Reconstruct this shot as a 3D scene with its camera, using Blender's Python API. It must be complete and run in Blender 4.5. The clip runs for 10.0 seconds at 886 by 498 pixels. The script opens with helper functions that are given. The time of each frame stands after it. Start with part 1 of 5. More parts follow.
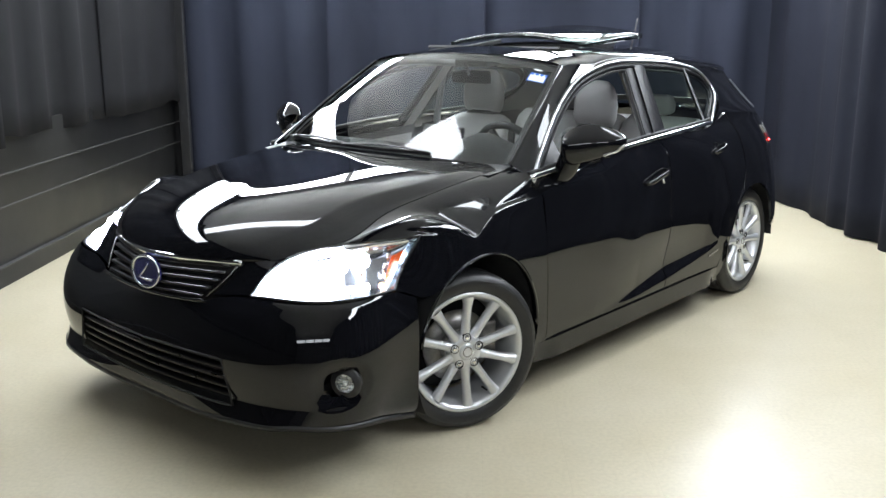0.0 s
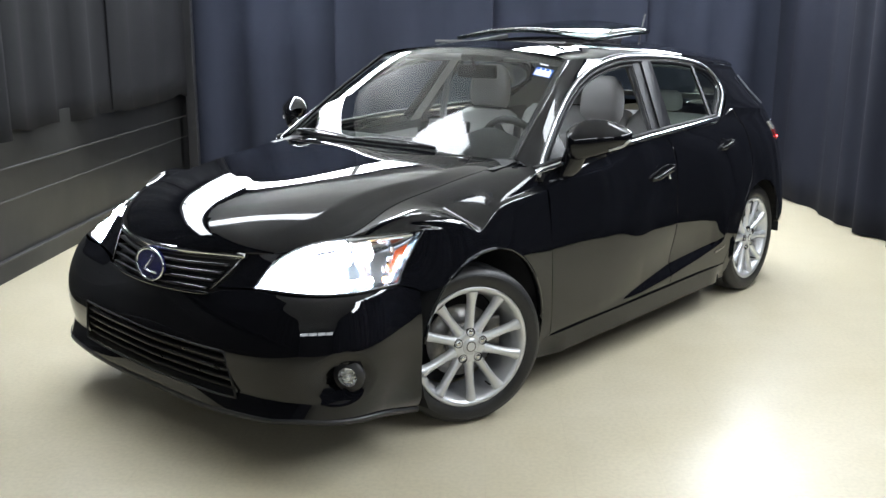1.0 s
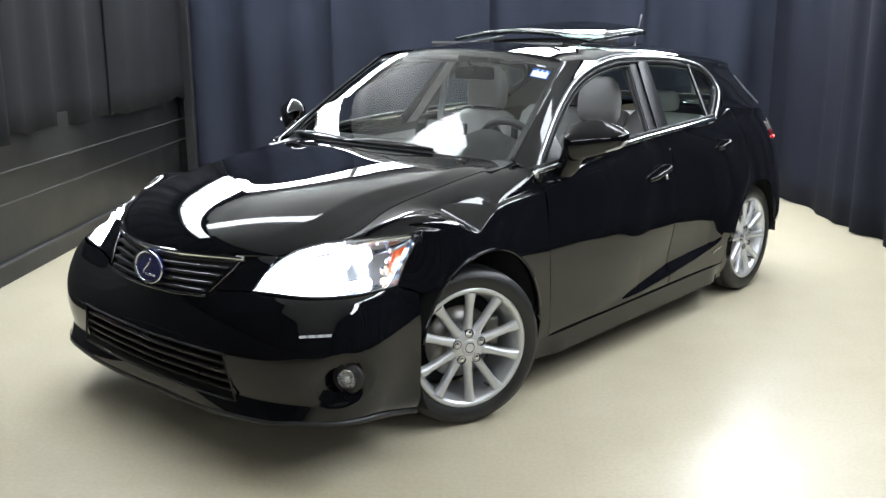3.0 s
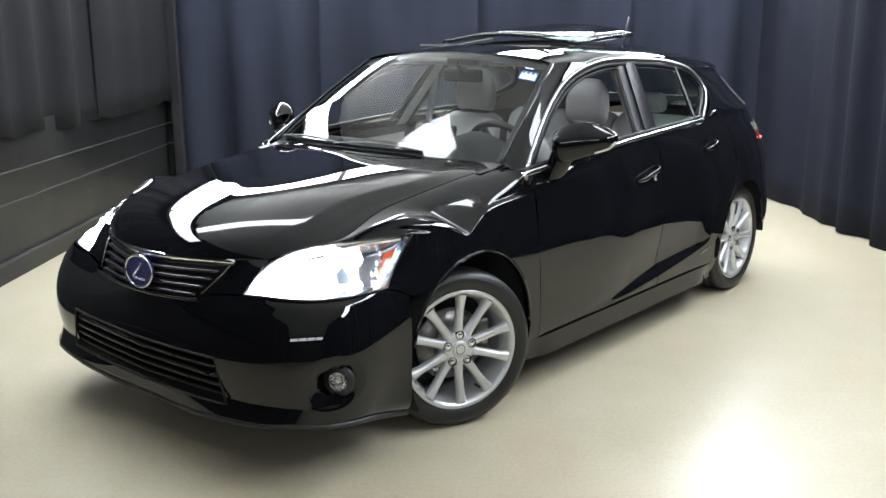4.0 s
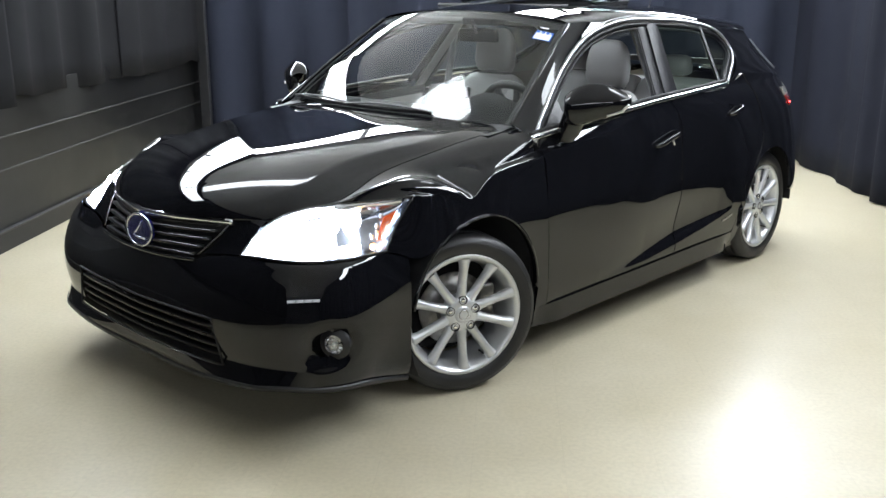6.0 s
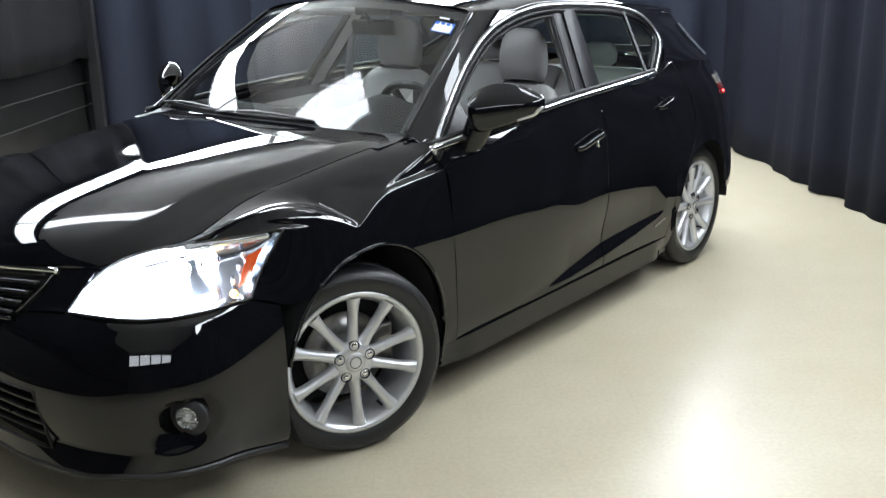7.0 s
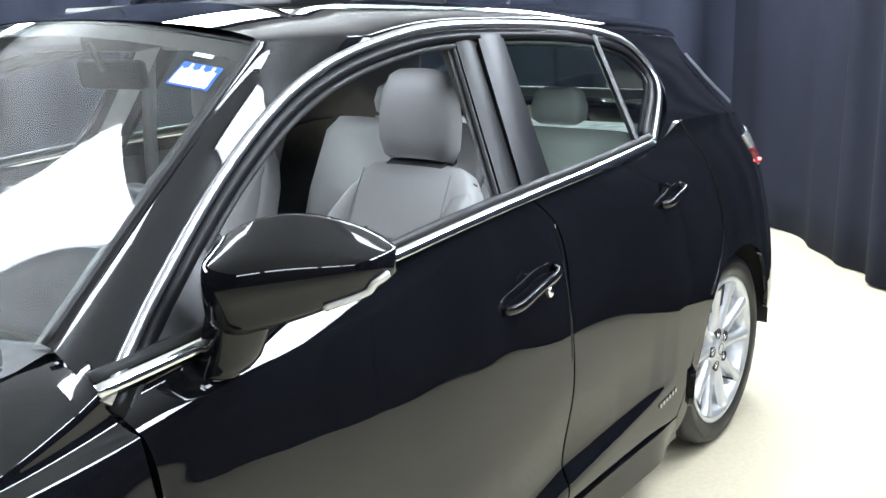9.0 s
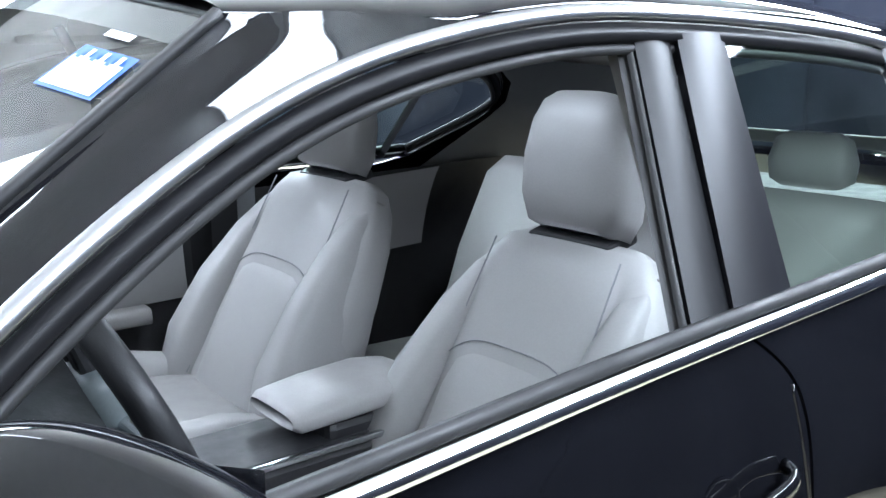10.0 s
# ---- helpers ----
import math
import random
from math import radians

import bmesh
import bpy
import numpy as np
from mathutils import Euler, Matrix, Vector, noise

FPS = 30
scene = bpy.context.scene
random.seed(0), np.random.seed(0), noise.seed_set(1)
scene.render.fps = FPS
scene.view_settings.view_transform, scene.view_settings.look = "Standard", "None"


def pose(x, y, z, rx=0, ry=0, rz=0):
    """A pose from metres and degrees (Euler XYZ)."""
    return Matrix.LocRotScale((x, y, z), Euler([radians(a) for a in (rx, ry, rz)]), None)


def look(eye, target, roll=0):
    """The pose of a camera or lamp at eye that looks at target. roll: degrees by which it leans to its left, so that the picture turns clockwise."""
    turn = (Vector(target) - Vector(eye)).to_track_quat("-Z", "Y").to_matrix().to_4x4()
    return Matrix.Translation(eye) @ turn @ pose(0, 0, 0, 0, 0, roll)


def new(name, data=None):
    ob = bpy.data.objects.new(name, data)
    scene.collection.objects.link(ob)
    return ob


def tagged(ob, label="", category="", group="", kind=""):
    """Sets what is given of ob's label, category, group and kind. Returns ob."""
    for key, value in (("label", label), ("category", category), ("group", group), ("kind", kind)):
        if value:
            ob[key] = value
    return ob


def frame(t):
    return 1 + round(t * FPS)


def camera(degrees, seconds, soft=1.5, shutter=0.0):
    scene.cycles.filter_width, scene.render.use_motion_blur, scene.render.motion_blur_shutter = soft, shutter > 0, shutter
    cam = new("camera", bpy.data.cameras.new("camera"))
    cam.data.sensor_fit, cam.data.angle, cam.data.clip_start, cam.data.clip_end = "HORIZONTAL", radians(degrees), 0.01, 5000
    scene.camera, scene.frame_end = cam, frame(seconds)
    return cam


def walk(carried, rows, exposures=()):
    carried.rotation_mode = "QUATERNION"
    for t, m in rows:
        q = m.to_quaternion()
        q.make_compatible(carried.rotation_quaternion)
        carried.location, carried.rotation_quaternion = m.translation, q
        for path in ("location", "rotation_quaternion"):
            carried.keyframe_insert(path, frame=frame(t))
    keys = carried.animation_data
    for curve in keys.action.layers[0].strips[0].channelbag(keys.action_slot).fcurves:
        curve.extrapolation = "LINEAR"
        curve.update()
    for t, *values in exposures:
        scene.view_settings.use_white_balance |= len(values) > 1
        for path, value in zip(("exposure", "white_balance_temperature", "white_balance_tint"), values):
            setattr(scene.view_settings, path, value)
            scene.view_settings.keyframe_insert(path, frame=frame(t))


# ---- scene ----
cam = camera(51.1, 10.0)
PATH = [
    (0, (2.937, -2.614, 1.520), (1.671, -1.134, 1.063), 0.03),
    (0.5, (2.945, -2.610, 1.514), (1.672, -1.137, 1.057), -0.15),
    (1, (2.945, -2.602, 1.510), (1.668, -1.135, 1.046), 0.25),
    (1.5, (2.949, -2.603, 1.513), (1.670, -1.142, 1.035), 0.17),
    (2, (2.944, -2.606, 1.512), (1.661, -1.143, 1.047), 0.05),
    (2.5, (2.949, -2.606, 1.513), (1.669, -1.141, 1.051), 0.05),
    (4, (2.952, -2.618, 1.515), (1.695, -1.131, 1.058), -0.25),
    (4.5, (2.960, -2.622, 1.511), (1.708, -1.127, 1.065), -0.14),
    (5, (2.956, -2.607, 1.503), (1.706, -1.115, 1.044), -0.25),
    (6.3, (3.020, -2.364, 1.489), (1.695, -0.965, 0.954), -0.20),
    (6.5, (2.949, -2.254, 1.482), (1.622, -0.844, 0.983), -0.37),
    (7, (2.765, -1.940, 1.503), (1.558, -0.448, 0.939), -1.11),
    (7.5, (2.551, -1.502, 1.465), (1.356, 0.036, 1.014), 0.56),
    (8, (2.266, -1.093, 1.439), (1.047, 0.424, 0.979), -0.11),
    (8.5, (2.054, -0.618, 1.407), (0.881, 0.916, 0.889), -2.44),
    (9, (1.850, -0.152, 1.416), (0.652, 1.369, 0.913), -2.14),
    (9.5, (1.556, 0.212, 1.417), (0.249, 1.650, 0.944), 0.0),
    (10, (1.379, 0.603, 1.335), (-0.165, 1.803, 0.914), -0.4),
]
walk(cam, [(t, look(eye, target, roll)) for t, eye, target, roll in PATH],
     exposures=[(0.0, 2.48, 6250, 10), (5.0, 2.48, 6250, 10), (7.0, 2.33, 6200, 10), (7.5, 2.43, 6100, 10), (8.0, 2.62, 6050, 10), (8.5, 2.83, 6050, 10),
                (9.0, 3.09, 5950, 10), (9.5, 3.26, 5800, 10), (10.0, 3.39, 5680, 10)])

# ---- world and lamps ----
world = bpy.data.worlds.new("world")
scene.world = world
world.use_nodes = True
world.node_tree.nodes["Background"].inputs[0].default_value = (0.5, 0.6, 0.8, 1)
world.node_tree.nodes["Background"].inputs[1].default_value = 0.02

ROOM = pose(0, 0, 0, 0, 0, 38.75)      # the room stands at an angle to the car
CEIL = 3.3
U0, U1, V0, V1 = -2.23, 3.75, -8.0, 5.2


# ---- materials ----
def material(name):
    m = bpy.data.materials.new(name)
    m.use_nodes = True
    return m, m.node_tree.nodes, m.node_tree.links, m.node_tree.nodes["Principled BSDF"]


def plain(name, colour, rough=0.5, metal=0.0, coat=0.0, spec=0.5, grain=0.0, size=40.0, bump=0.0, coat_rough=0.03, spread=0.25):
    """A surface with a little variation in colour and gloss at two scales."""
    m, n, l, p = material(name)
    p.inputs["Base Color"].default_value = (*colour, 1)
    p.inputs["Roughness"].default_value = rough
    p.inputs["Metallic"].default_value = metal
    p.inputs["Coat Weight"].default_value = coat
    p.inputs["Coat Roughness"].default_value = coat_rough
    p.inputs["Specular IOR Level"].default_value = spec
    if grain or bump:
        tc = n.new("ShaderNodeTexCoord")
        fine, broad = n.new("ShaderNodeTexNoise"), n.new("ShaderNodeTexNoise")
        fine.inputs["Scale"].default_value, broad.inputs["Scale"].default_value = size, size / 12
        fine.inputs["Detail"].default_value = broad.inputs["Detail"].default_value = 4
        l.new(tc.outputs["Object"], fine.inputs["Vector"])
        l.new(tc.outputs["Object"], broad.inputs["Vector"])
        both = n.new("ShaderNodeMath")
        both.operation = "ADD"
        l.new(fine.outputs["Fac"], both.inputs[0])
        l.new(broad.outputs["Fac"], both.inputs[1])
        ramp = n.new("ShaderNodeMapRange")
        ramp.inputs["From Min"].default_value, ramp.inputs["From Max"].default_value = 0.6, 1.4
        ramp.inputs["To Min"].default_value, ramp.inputs["To Max"].default_value = 1 - grain, 1 + grain
        l.new(both.outputs[0], ramp.inputs["Value"])
        mul = n.new("ShaderNodeMix")
        mul.data_type, mul.blend_type = "RGBA", "MULTIPLY"
        mul.inputs["Factor"].default_value = 1
        mul.inputs["A"].default_value = (*colour, 1)
        l.new(ramp.outputs[0], mul.inputs["B"])
        l.new(mul.outputs["Result"], p.inputs["Base Color"])
        rr = n.new("ShaderNodeMapRange")
        rr.inputs["From Min"].default_value, rr.inputs["From Max"].default_value = 0.3, 0.7
        rr.inputs["To Min"].default_value, rr.inputs["To Max"].default_value = rough * (1 - spread), min(1, rough * (1 + spread))
        l.new(broad.outputs["Fac"], rr.inputs["Value"])
        l.new(rr.outputs[0], p.inputs["Roughness"])
        if bump:
            b = n.new("ShaderNodeBump")
            b.inputs["Strength"].default_value, b.inputs["Distance"].default_value = bump, 0.002
            l.new(fine.outputs["Fac"], b.inputs["Height"])
            l.new(b.outputs[0], p.inputs["Normal"])
    return m


def glass(name, tint, gloss=1.0):
    """A thin pane: clear, tinted, with a sharp reflection that grows towards grazing angles."""
    m, n, l, p = material(name)
    n.remove(p)
    clear, shine, mix, edge = (n.new("ShaderNodeBsdfTransparent"), n.new("ShaderNodeBsdfGlossy"), n.new("ShaderNodeMixShader"),
                               n.new("ShaderNodeLayerWeight"))
    clear.inputs[0].default_value = (*tint, 1)
    shine.inputs["Roughness"].default_value = 0.01
    steep, fac = n.new("ShaderNodeMath"), n.new("ShaderNodeMath")
    edge.inputs["Blend"].default_value = 0.5
    steep.operation, fac.operation = "POWER", "MULTIPLY_ADD"
    steep.inputs[1].default_value = 4.6
    fac.inputs[1].default_value, fac.inputs[2].default_value = 0.92, 0.07 * gloss
    l.new(edge.outputs["Facing"], steep.inputs[0])
    l.new(steep.outputs[0], fac.inputs[0])
    l.new(fac.outputs[0], mix.inputs[0])
    l.new(clear.outputs[0], mix.inputs[1])
    l.new(shine.outputs[0], mix.inputs[2])
    l.new(mix.outputs[0], n["Material Output"].inputs[0])
    return m


def glow(name, colour, strength):
    m, n, l, p = material(name)
    p.inputs["Base Color"].default_value = (*colour, 1)
    p.inputs["Emission Color"].default_value = (*colour, 1)
    p.inputs["Emission Strength"].default_value = strength
    return m


PAINT = plain("black_paint", (0.0045, 0.0047, 0.0062), 0.12, 0, 1.0, 0.0, coat_rough=0.012)
GLOSS_BLACK = plain("gloss_black_trim", (0.006, 0.006, 0.007), 0.16, 0, 0.6)
SATIN_BLACK = plain("satin_black_trim", (0.016, 0.016, 0.018), 0.42, grain=0.15, size=300)
PILLAR_BLACK = plain("pillar_black_film", (0.007, 0.007, 0.009), 0.36, 0, 0.0, 0.19)
FRAME_BLACK = plain("frame_black", (0.006, 0.006, 0.007), 0.42, 0, 0.0, 0.20)
RUBBER = plain("rubber", (0.014, 0.014, 0.015), 0.62, grain=0.2, size=120, bump=0.1)
TYRE = plain("tyre_rubber", (0.012, 0.012, 0.013), 0.45, grain=0.3, size=90, bump=0.2)
UNDER = plain("underbody_black", (0.010, 0.010, 0.011), 0.8, grain=0.3, size=30)
CHROME = plain("chrome", (0.85, 0.86, 0.88), 0.14, 1.0)
SATIN_CHROME = plain("satin_chrome", (0.55, 0.56, 0.58), 0.22, 1.0)
TRIM_CHROME = plain("satin_bright_trim", (0.50, 0.51, 0.53), 0.30, 1.0)
DARK_CHROME = plain("dark_chrome", (0.22, 0.22, 0.23), 0.22, 1.0)
ALLOY = plain("alloy_silver", (0.66, 0.67, 0.69), 0.38, 0.70, 0.30, grain=0.03, size=200, coat_rough=0.12)
STEEL = plain("brake_steel", (0.30, 0.29, 0.28), 0.38, 1.0, grain=0.25, size=60)
WINDSCREEN = glass("windscreen_glass", (0.86, 0.90, 0.88))
TINTED = glass("tinted_glass", (0.76, 0.90, 0.80))
PRIVACY = glass("privacy_glass", (0.30, 0.34, 0.33))
LENS = glass("lamp_lens", (0.96, 0.97, 0.98), 0.8)
LEATHER = plain("light_grey_leather", (0.295, 0.287, 0.284), 0.5, grain=0.05, size=260, bump=0.12)
LEATHER_SIDE = plain("light_grey_vinyl", (0.29, 0.282, 0.28), 0.55, grain=0.05, size=260, bump=0.12)
SEAM = plain("seat_seam", (0.2, 0.2, 0.215), 0.7)
HEADLINER = plain("headliner_fabric", (0.40, 0.40, 0.385), 0.9, grain=0.06, size=400)
LINING = plain("pale_pillar_lining", (0.30, 0.295, 0.275), 0.7, grain=0.05, size=300)
CABIN = plain("cabin_black_plastic", (0.020, 0.020, 0.022), 0.5, grain=0.2, size=250, bump=0.15)
CABIN_GREY = plain("cabin_grey_plastic", (0.10, 0.105, 0.11), 0.45, grain=0.1, size=250, bump=0.1)
DASH = plain("dash_soft_plastic", (0.011, 0.012, 0.0125), 0.85, 0, 0.0, 0.12, grain=0.15, size=250, bump=0.15)
WHEEL_HIDE = plain("black_wheel_leather", (0.009, 0.009, 0.010), 0.48, 0, 0.0, 0.4, grain=0.2, size=400, bump=0.1)
BOSS = plain("grey_green_wheel_plastic", (0.075, 0.088, 0.090), 0.5, grain=0.1, size=250, bump=0.1)
CARPET = plain("cabin_carpet", (0.028, 0.028, 0.030), 0.95, grain=0.4, size=300, bump=0.4)
AMBER = plain("amber_lens", (0.55, 0.075, 0.01), 0.15, 0, 1.0)
LENS_CLEAR = plain("signal_lens", (0.62, 0.61, 0.58), 0.18, 0.4, 1.0)
RED_LENS = plain("red_lens", (0.35, 0.012, 0.015), 0.12, 0, 1.0)
BLUE_ENAMEL = plain("blue_enamel", (0.012, 0.014, 0.12), 0.12, 0, 1.0)
WHITE_PAPER = plain("paper", (0.75, 0.78, 0.82), 0.6, grain=0.04, size=80)
BLUE_INK = plain("blue_print", (0.03, 0.12, 0.5), 0.5)
BEAM = glow("low_beam_lamp", (0.86, 0.92, 1.0), 45.0)
BEAM_SIDE = glow("running_lamp", (0.82, 0.9, 1.0), 3.0)
AMBER_LIT = glow("amber_lamp", (1.0, 0.42, 0.05), 3.0)
TAIL_DOT = glow("tail_lamp_diode", (1.0, 0.03, 0.03), 5.0)
TUBE_WALL = glow("wall_wash_diffuser", (0.93, 0.97, 1.0), 3.5)
TUBE_FAR = glow("far_wash_diffuser", (0.93, 0.97, 1.0), 1.8)
TUBE_END = glow("end_wash_diffuser", (0.93, 0.97, 1.0), 8.5)
PANEL_LIT = glow("ceiling_lamp_diffuser", (0.93, 0.97, 1.0), 3.0)
REFLECTOR_GLOW = glow("glowing_lamp_reflector", (0.90, 0.95, 1.0), 1.6)
TUBE_SIDE = glow("side_wash_diffuser", (0.93, 0.97, 1.0), 5.0)
FIXTURE = plain("white_enamel_steel", (0.75, 0.76, 0.77), 0.35, grain=0.03, size=30)


# ---- building helpers ----
def mesh_from(name, verts, faces, mat, smooth=True):
    me = bpy.data.meshes.new(name)
    me.from_pydata([tuple(map(float, v)) for v in verts], [], faces)
    me.materials.append(mat)
    if smooth:
        me.polygons.foreach_set("use_smooth", [True] * len(me.polygons))
    me.update()
    return me


def piece(name, verts, faces, mat, parent=None, label="", smooth=True):
    ob = new(name, mesh_from(name, verts, faces, mat, smooth))
    if parent is not None:
        ob.parent = parent
    if label:
        tagged(ob, label)
    return ob


def part(name, bm, mat, parent=None, label="", smooth=False):
    me = bpy.data.meshes.new(name)
    bm.to_mesh(me)
    bm.free()
    me.materials.append(mat)
    if smooth:
        me.polygons.foreach_set("use_smooth", [True] * len(me.polygons))
    ob = new(name, me)
    if parent is not None:
        ob.parent = parent
    if label:
        tagged(ob, label)
    return ob


def thing(name, label, category, m=None, group="", kind=""):
    ob = new(name)
    ob.empty_display_size = 0.1
    if m is not None:
        ob.matrix_basis = m
    return tagged(ob, label, category, group, kind)


def box(bm, size, m, bevel=0.0, segments=2):
    r = bmesh.ops.create_cube(bm, size=1.0, matrix=m @ Matrix.Diagonal((*size, 1)))
    if bevel:
        es = list({e for v in r["verts"] for e in v.link_edges})
        bmesh.ops.bevel(bm, geom=es, offset=bevel, segments=segments, profile=0.5, affect="EDGES")
    return bm


def boxed(name, size, m, mat, parent=None, bevel=0.0, label="", smooth=False, segments=2):
    return part(name, box(bmesh.new(), size, m, bevel, segments), mat, parent, label, smooth)


def grid_faces(nu, nv, offset=0, flip=False, skip=None, closed_u=False):
    out = []
    for i in range(nu if closed_u else nu - 1):
        for j in range(nv - 1):
            if skip is not None and skip[i][j]:
                continue
            a, b = offset + i * nv + j, offset + ((i + 1) % nu) * nv + j
            f = (a, b, b + 1, a + 1)
            out.append(f[::-1] if flip else f)
    return out


def grid_normals(p):
    n = np.cross(np.gradient(p, axis=0), np.gradient(p, axis=1))
    return n / np.maximum(np.linalg.norm(n, axis=2), 1e-9)[..., None]


def coons(bottom, top, front, rear, nu, nv, smooth=(1, 1, 1, 1)):
    """A patch between four lines; bottom and top run from front to rear, front and rear from bottom to top."""
    c0, c1 = line(bottom, nu, smooth[0]), line(top, nu, smooth[1])
    d0, d1 = line(front, nv, smooth[2]), line(rear, nv, smooth[3])
    u, v = np.linspace(0, 1, nu)[:, None, None], np.linspace(0, 1, nv)[None, :, None]
    return ((1 - v) * c0[:, None] + v * c1[:, None] + (1 - u) * d0[None] + u * d1[None]
            - ((1 - u) * (1 - v) * c0[0] + u * (1 - v) * c0[-1] + (1 - u) * v * c1[0] + u * v * c1[-1]))


def panel(name, p, mat, parent, side=1, label="", flange=0.014, outward=(1, 0, 0)):
    """A sheet panel from a grid of places, with its edges folded inwards."""
    p = np.array(p, float)
    n = grid_normals(p)
    if (n.reshape(-1, 3).mean(0) * np.array(outward)).sum() < 0:
        n = -n
        p, n = p[::-1], n[::-1]
    p[..., 0] *= side
    n[..., 0] *= side
    nu, nv = p.shape[:2]
    c = np.cross(np.gradient(p, axis=0), np.gradient(p, axis=1))
    flip = (c * n).sum() < 0
    verts = list(p.reshape(-1, 3))
    faces = grid_faces(nu, nv, flip=flip)
    if flange:
        ring = [(i, 0) for i in range(nu)] + [(nu - 1, j) for j in range(1, nv)] + [(i, nv - 1) for i in range(nu - 2, -1, -1)] + [(0, j) for j in range(nv - 2, 0, -1)]
        a = len(verts)
        verts += [p[i, j] for i, j in ring] + [p[i, j] - flange * n[i, j] for i, j in ring]
        k = len(ring)
        for q in range(k):
            r = (q + 1) % k
            f = (a + q, a + k + q, a + k + r, a + r)
            faces.append(f if not flip else f[::-1])
    return piece(name, verts, faces, mat, parent, label)


def sweep(name, path, profile, mat, parent, up=(0, 0, 1), label="", closed=False, smooth=True, caps=True, outs=None):
    """A bar with the given cross-section along a path; outs: the way its face looks at each step."""
    path = np.array(path, float)
    t = np.gradient(path, axis=0)
    t /= np.linalg.norm(t, axis=1)[:, None]
    o = np.array(outs, float) if outs is not None else np.tile(np.array(up, float), (len(path), 1))
    a = np.cross(o, t)
    a /= np.maximum(np.linalg.norm(a, axis=1), 1e-9)[:, None]
    b = np.cross(t, a)
    k = len(profile)
    verts = [path[i] + px * a[i] + py * b[i] for i in range(len(path)) for px, py in profile]
    faces = []
    n = len(path)
    for i in range(n if closed else n - 1):
        for j in range(k):
            i2, j2 = (i + 1) % n, (j + 1) % k
            faces.append((i * k + j, i * k + j2, i2 * k + j2, i2 * k + j))
    if caps and not closed:
        faces += [tuple(range(k))[::-1], tuple((n - 1) * k + j for j in range(k))]
    return piece(name, verts, faces, mat, parent, label, smooth)


def circle(r, n=10, sx=1.0, sy=1.0):
    return [(r * sx * math.cos(2 * math.pi * i / n), r * sy * math.sin(2 * math.pi * i / n)) for i in range(n)]


def lathe(name, profile, mat, parent, m, n=48, label="", smooth=True):
    """A body turned round its x axis; profile: rows of (x, radius)."""
    verts, faces = [], []
    k = len(profile)
    for i in range(n):
        a = 2 * math.pi * i / n
        verts += [m @ Vector((x, r * math.cos(a), r * math.sin(a))) for x, r in profile]
    for i in range(n):
        for j in range(k - 1):
            i2 = (i + 1) % n
            faces.append((i * k + j, i * k + j + 1, i2 * k + j + 1, i2 * k + j))
    return piece(name, verts, faces, mat, parent, label, smooth)


def soft(name, p, mat, parent, label=""):
    """A closed soft body from rings of places (first axis round the ring, second along)."""
    p = np.array(p, float)
    nu, nv = p.shape[:2]
    verts = list(p.reshape(-1, 3))
    faces = grid_faces(nu, nv, closed_u=True)
    faces += [tuple(i * nv for i in range(nu)), tuple(i * nv + nv - 1 for i in range(nu))[::-1]]
    return piece(name, verts, faces, mat, parent, label)


# ---- shape of the car: x to its left, y to its back, z up, origin under the front axle ----
def nspline(xs, ys):
    """Natural cubic spline through the knots, as a function of an array."""
    xs, ys = np.asarray(xs, float), np.asarray(ys, float)
    n = len(xs)
    h = np.diff(xs)
    a = np.zeros((n, n))
    b = np.zeros((n,) + ys.shape[1:])
    a[0, 0] = a[-1, -1] = 1
    for i in range(1, n - 1):
        a[i, i - 1], a[i, i], a[i, i + 1] = h[i - 1], 2 * (h[i - 1] + h[i]), h[i]
        b[i] = 6 * ((ys[i + 1] - ys[i]) / h[i] - (ys[i] - ys[i - 1]) / h[i - 1])
    m = np.linalg.solve(a, b)

    def at(x):
        x = np.asarray(x, float)
        i = np.clip(np.searchsorted(xs, x) - 1, 0, n - 2)
        x = np.clip(x, xs[0], xs[-1])
        d = h[i]
        p, q = (xs[i + 1] - x) / d, (x - xs[i]) / d
        if ys.ndim > 1:
            p, q, d = p[..., None], q[..., None], d[..., None]
        return p * ys[i] + q * ys[i + 1] + ((p ** 3 - p) * m[i] + (q ** 3 - q) * m[i + 1]) * d * d / 6
    return at


def line(pts, n, smooth=True):
    """n points at even steps along a smooth (or straight-sided) line through pts."""
    pts = np.asarray(pts, float)
    t = np.concatenate([[0], np.cumsum(np.linalg.norm(np.diff(pts, axis=0), axis=1))])
    if smooth and len(pts) > 2:
        f = nspline(t, pts)
        fine = f(np.linspace(0, t[-1], 400))
    else:
        k = np.linspace(0, t[-1], 400)
        fine = np.stack([np.interp(k, t, pts[:, c]) for c in range(pts.shape[1])], 1)
    u = np.concatenate([[0], np.cumsum(np.linalg.norm(np.diff(fine, axis=0), axis=1))])
    k = np.linspace(0, u[-1], n)
    return np.stack([np.interp(k, u, fine[:, c]) for c in range(pts.shape[1])], 1)


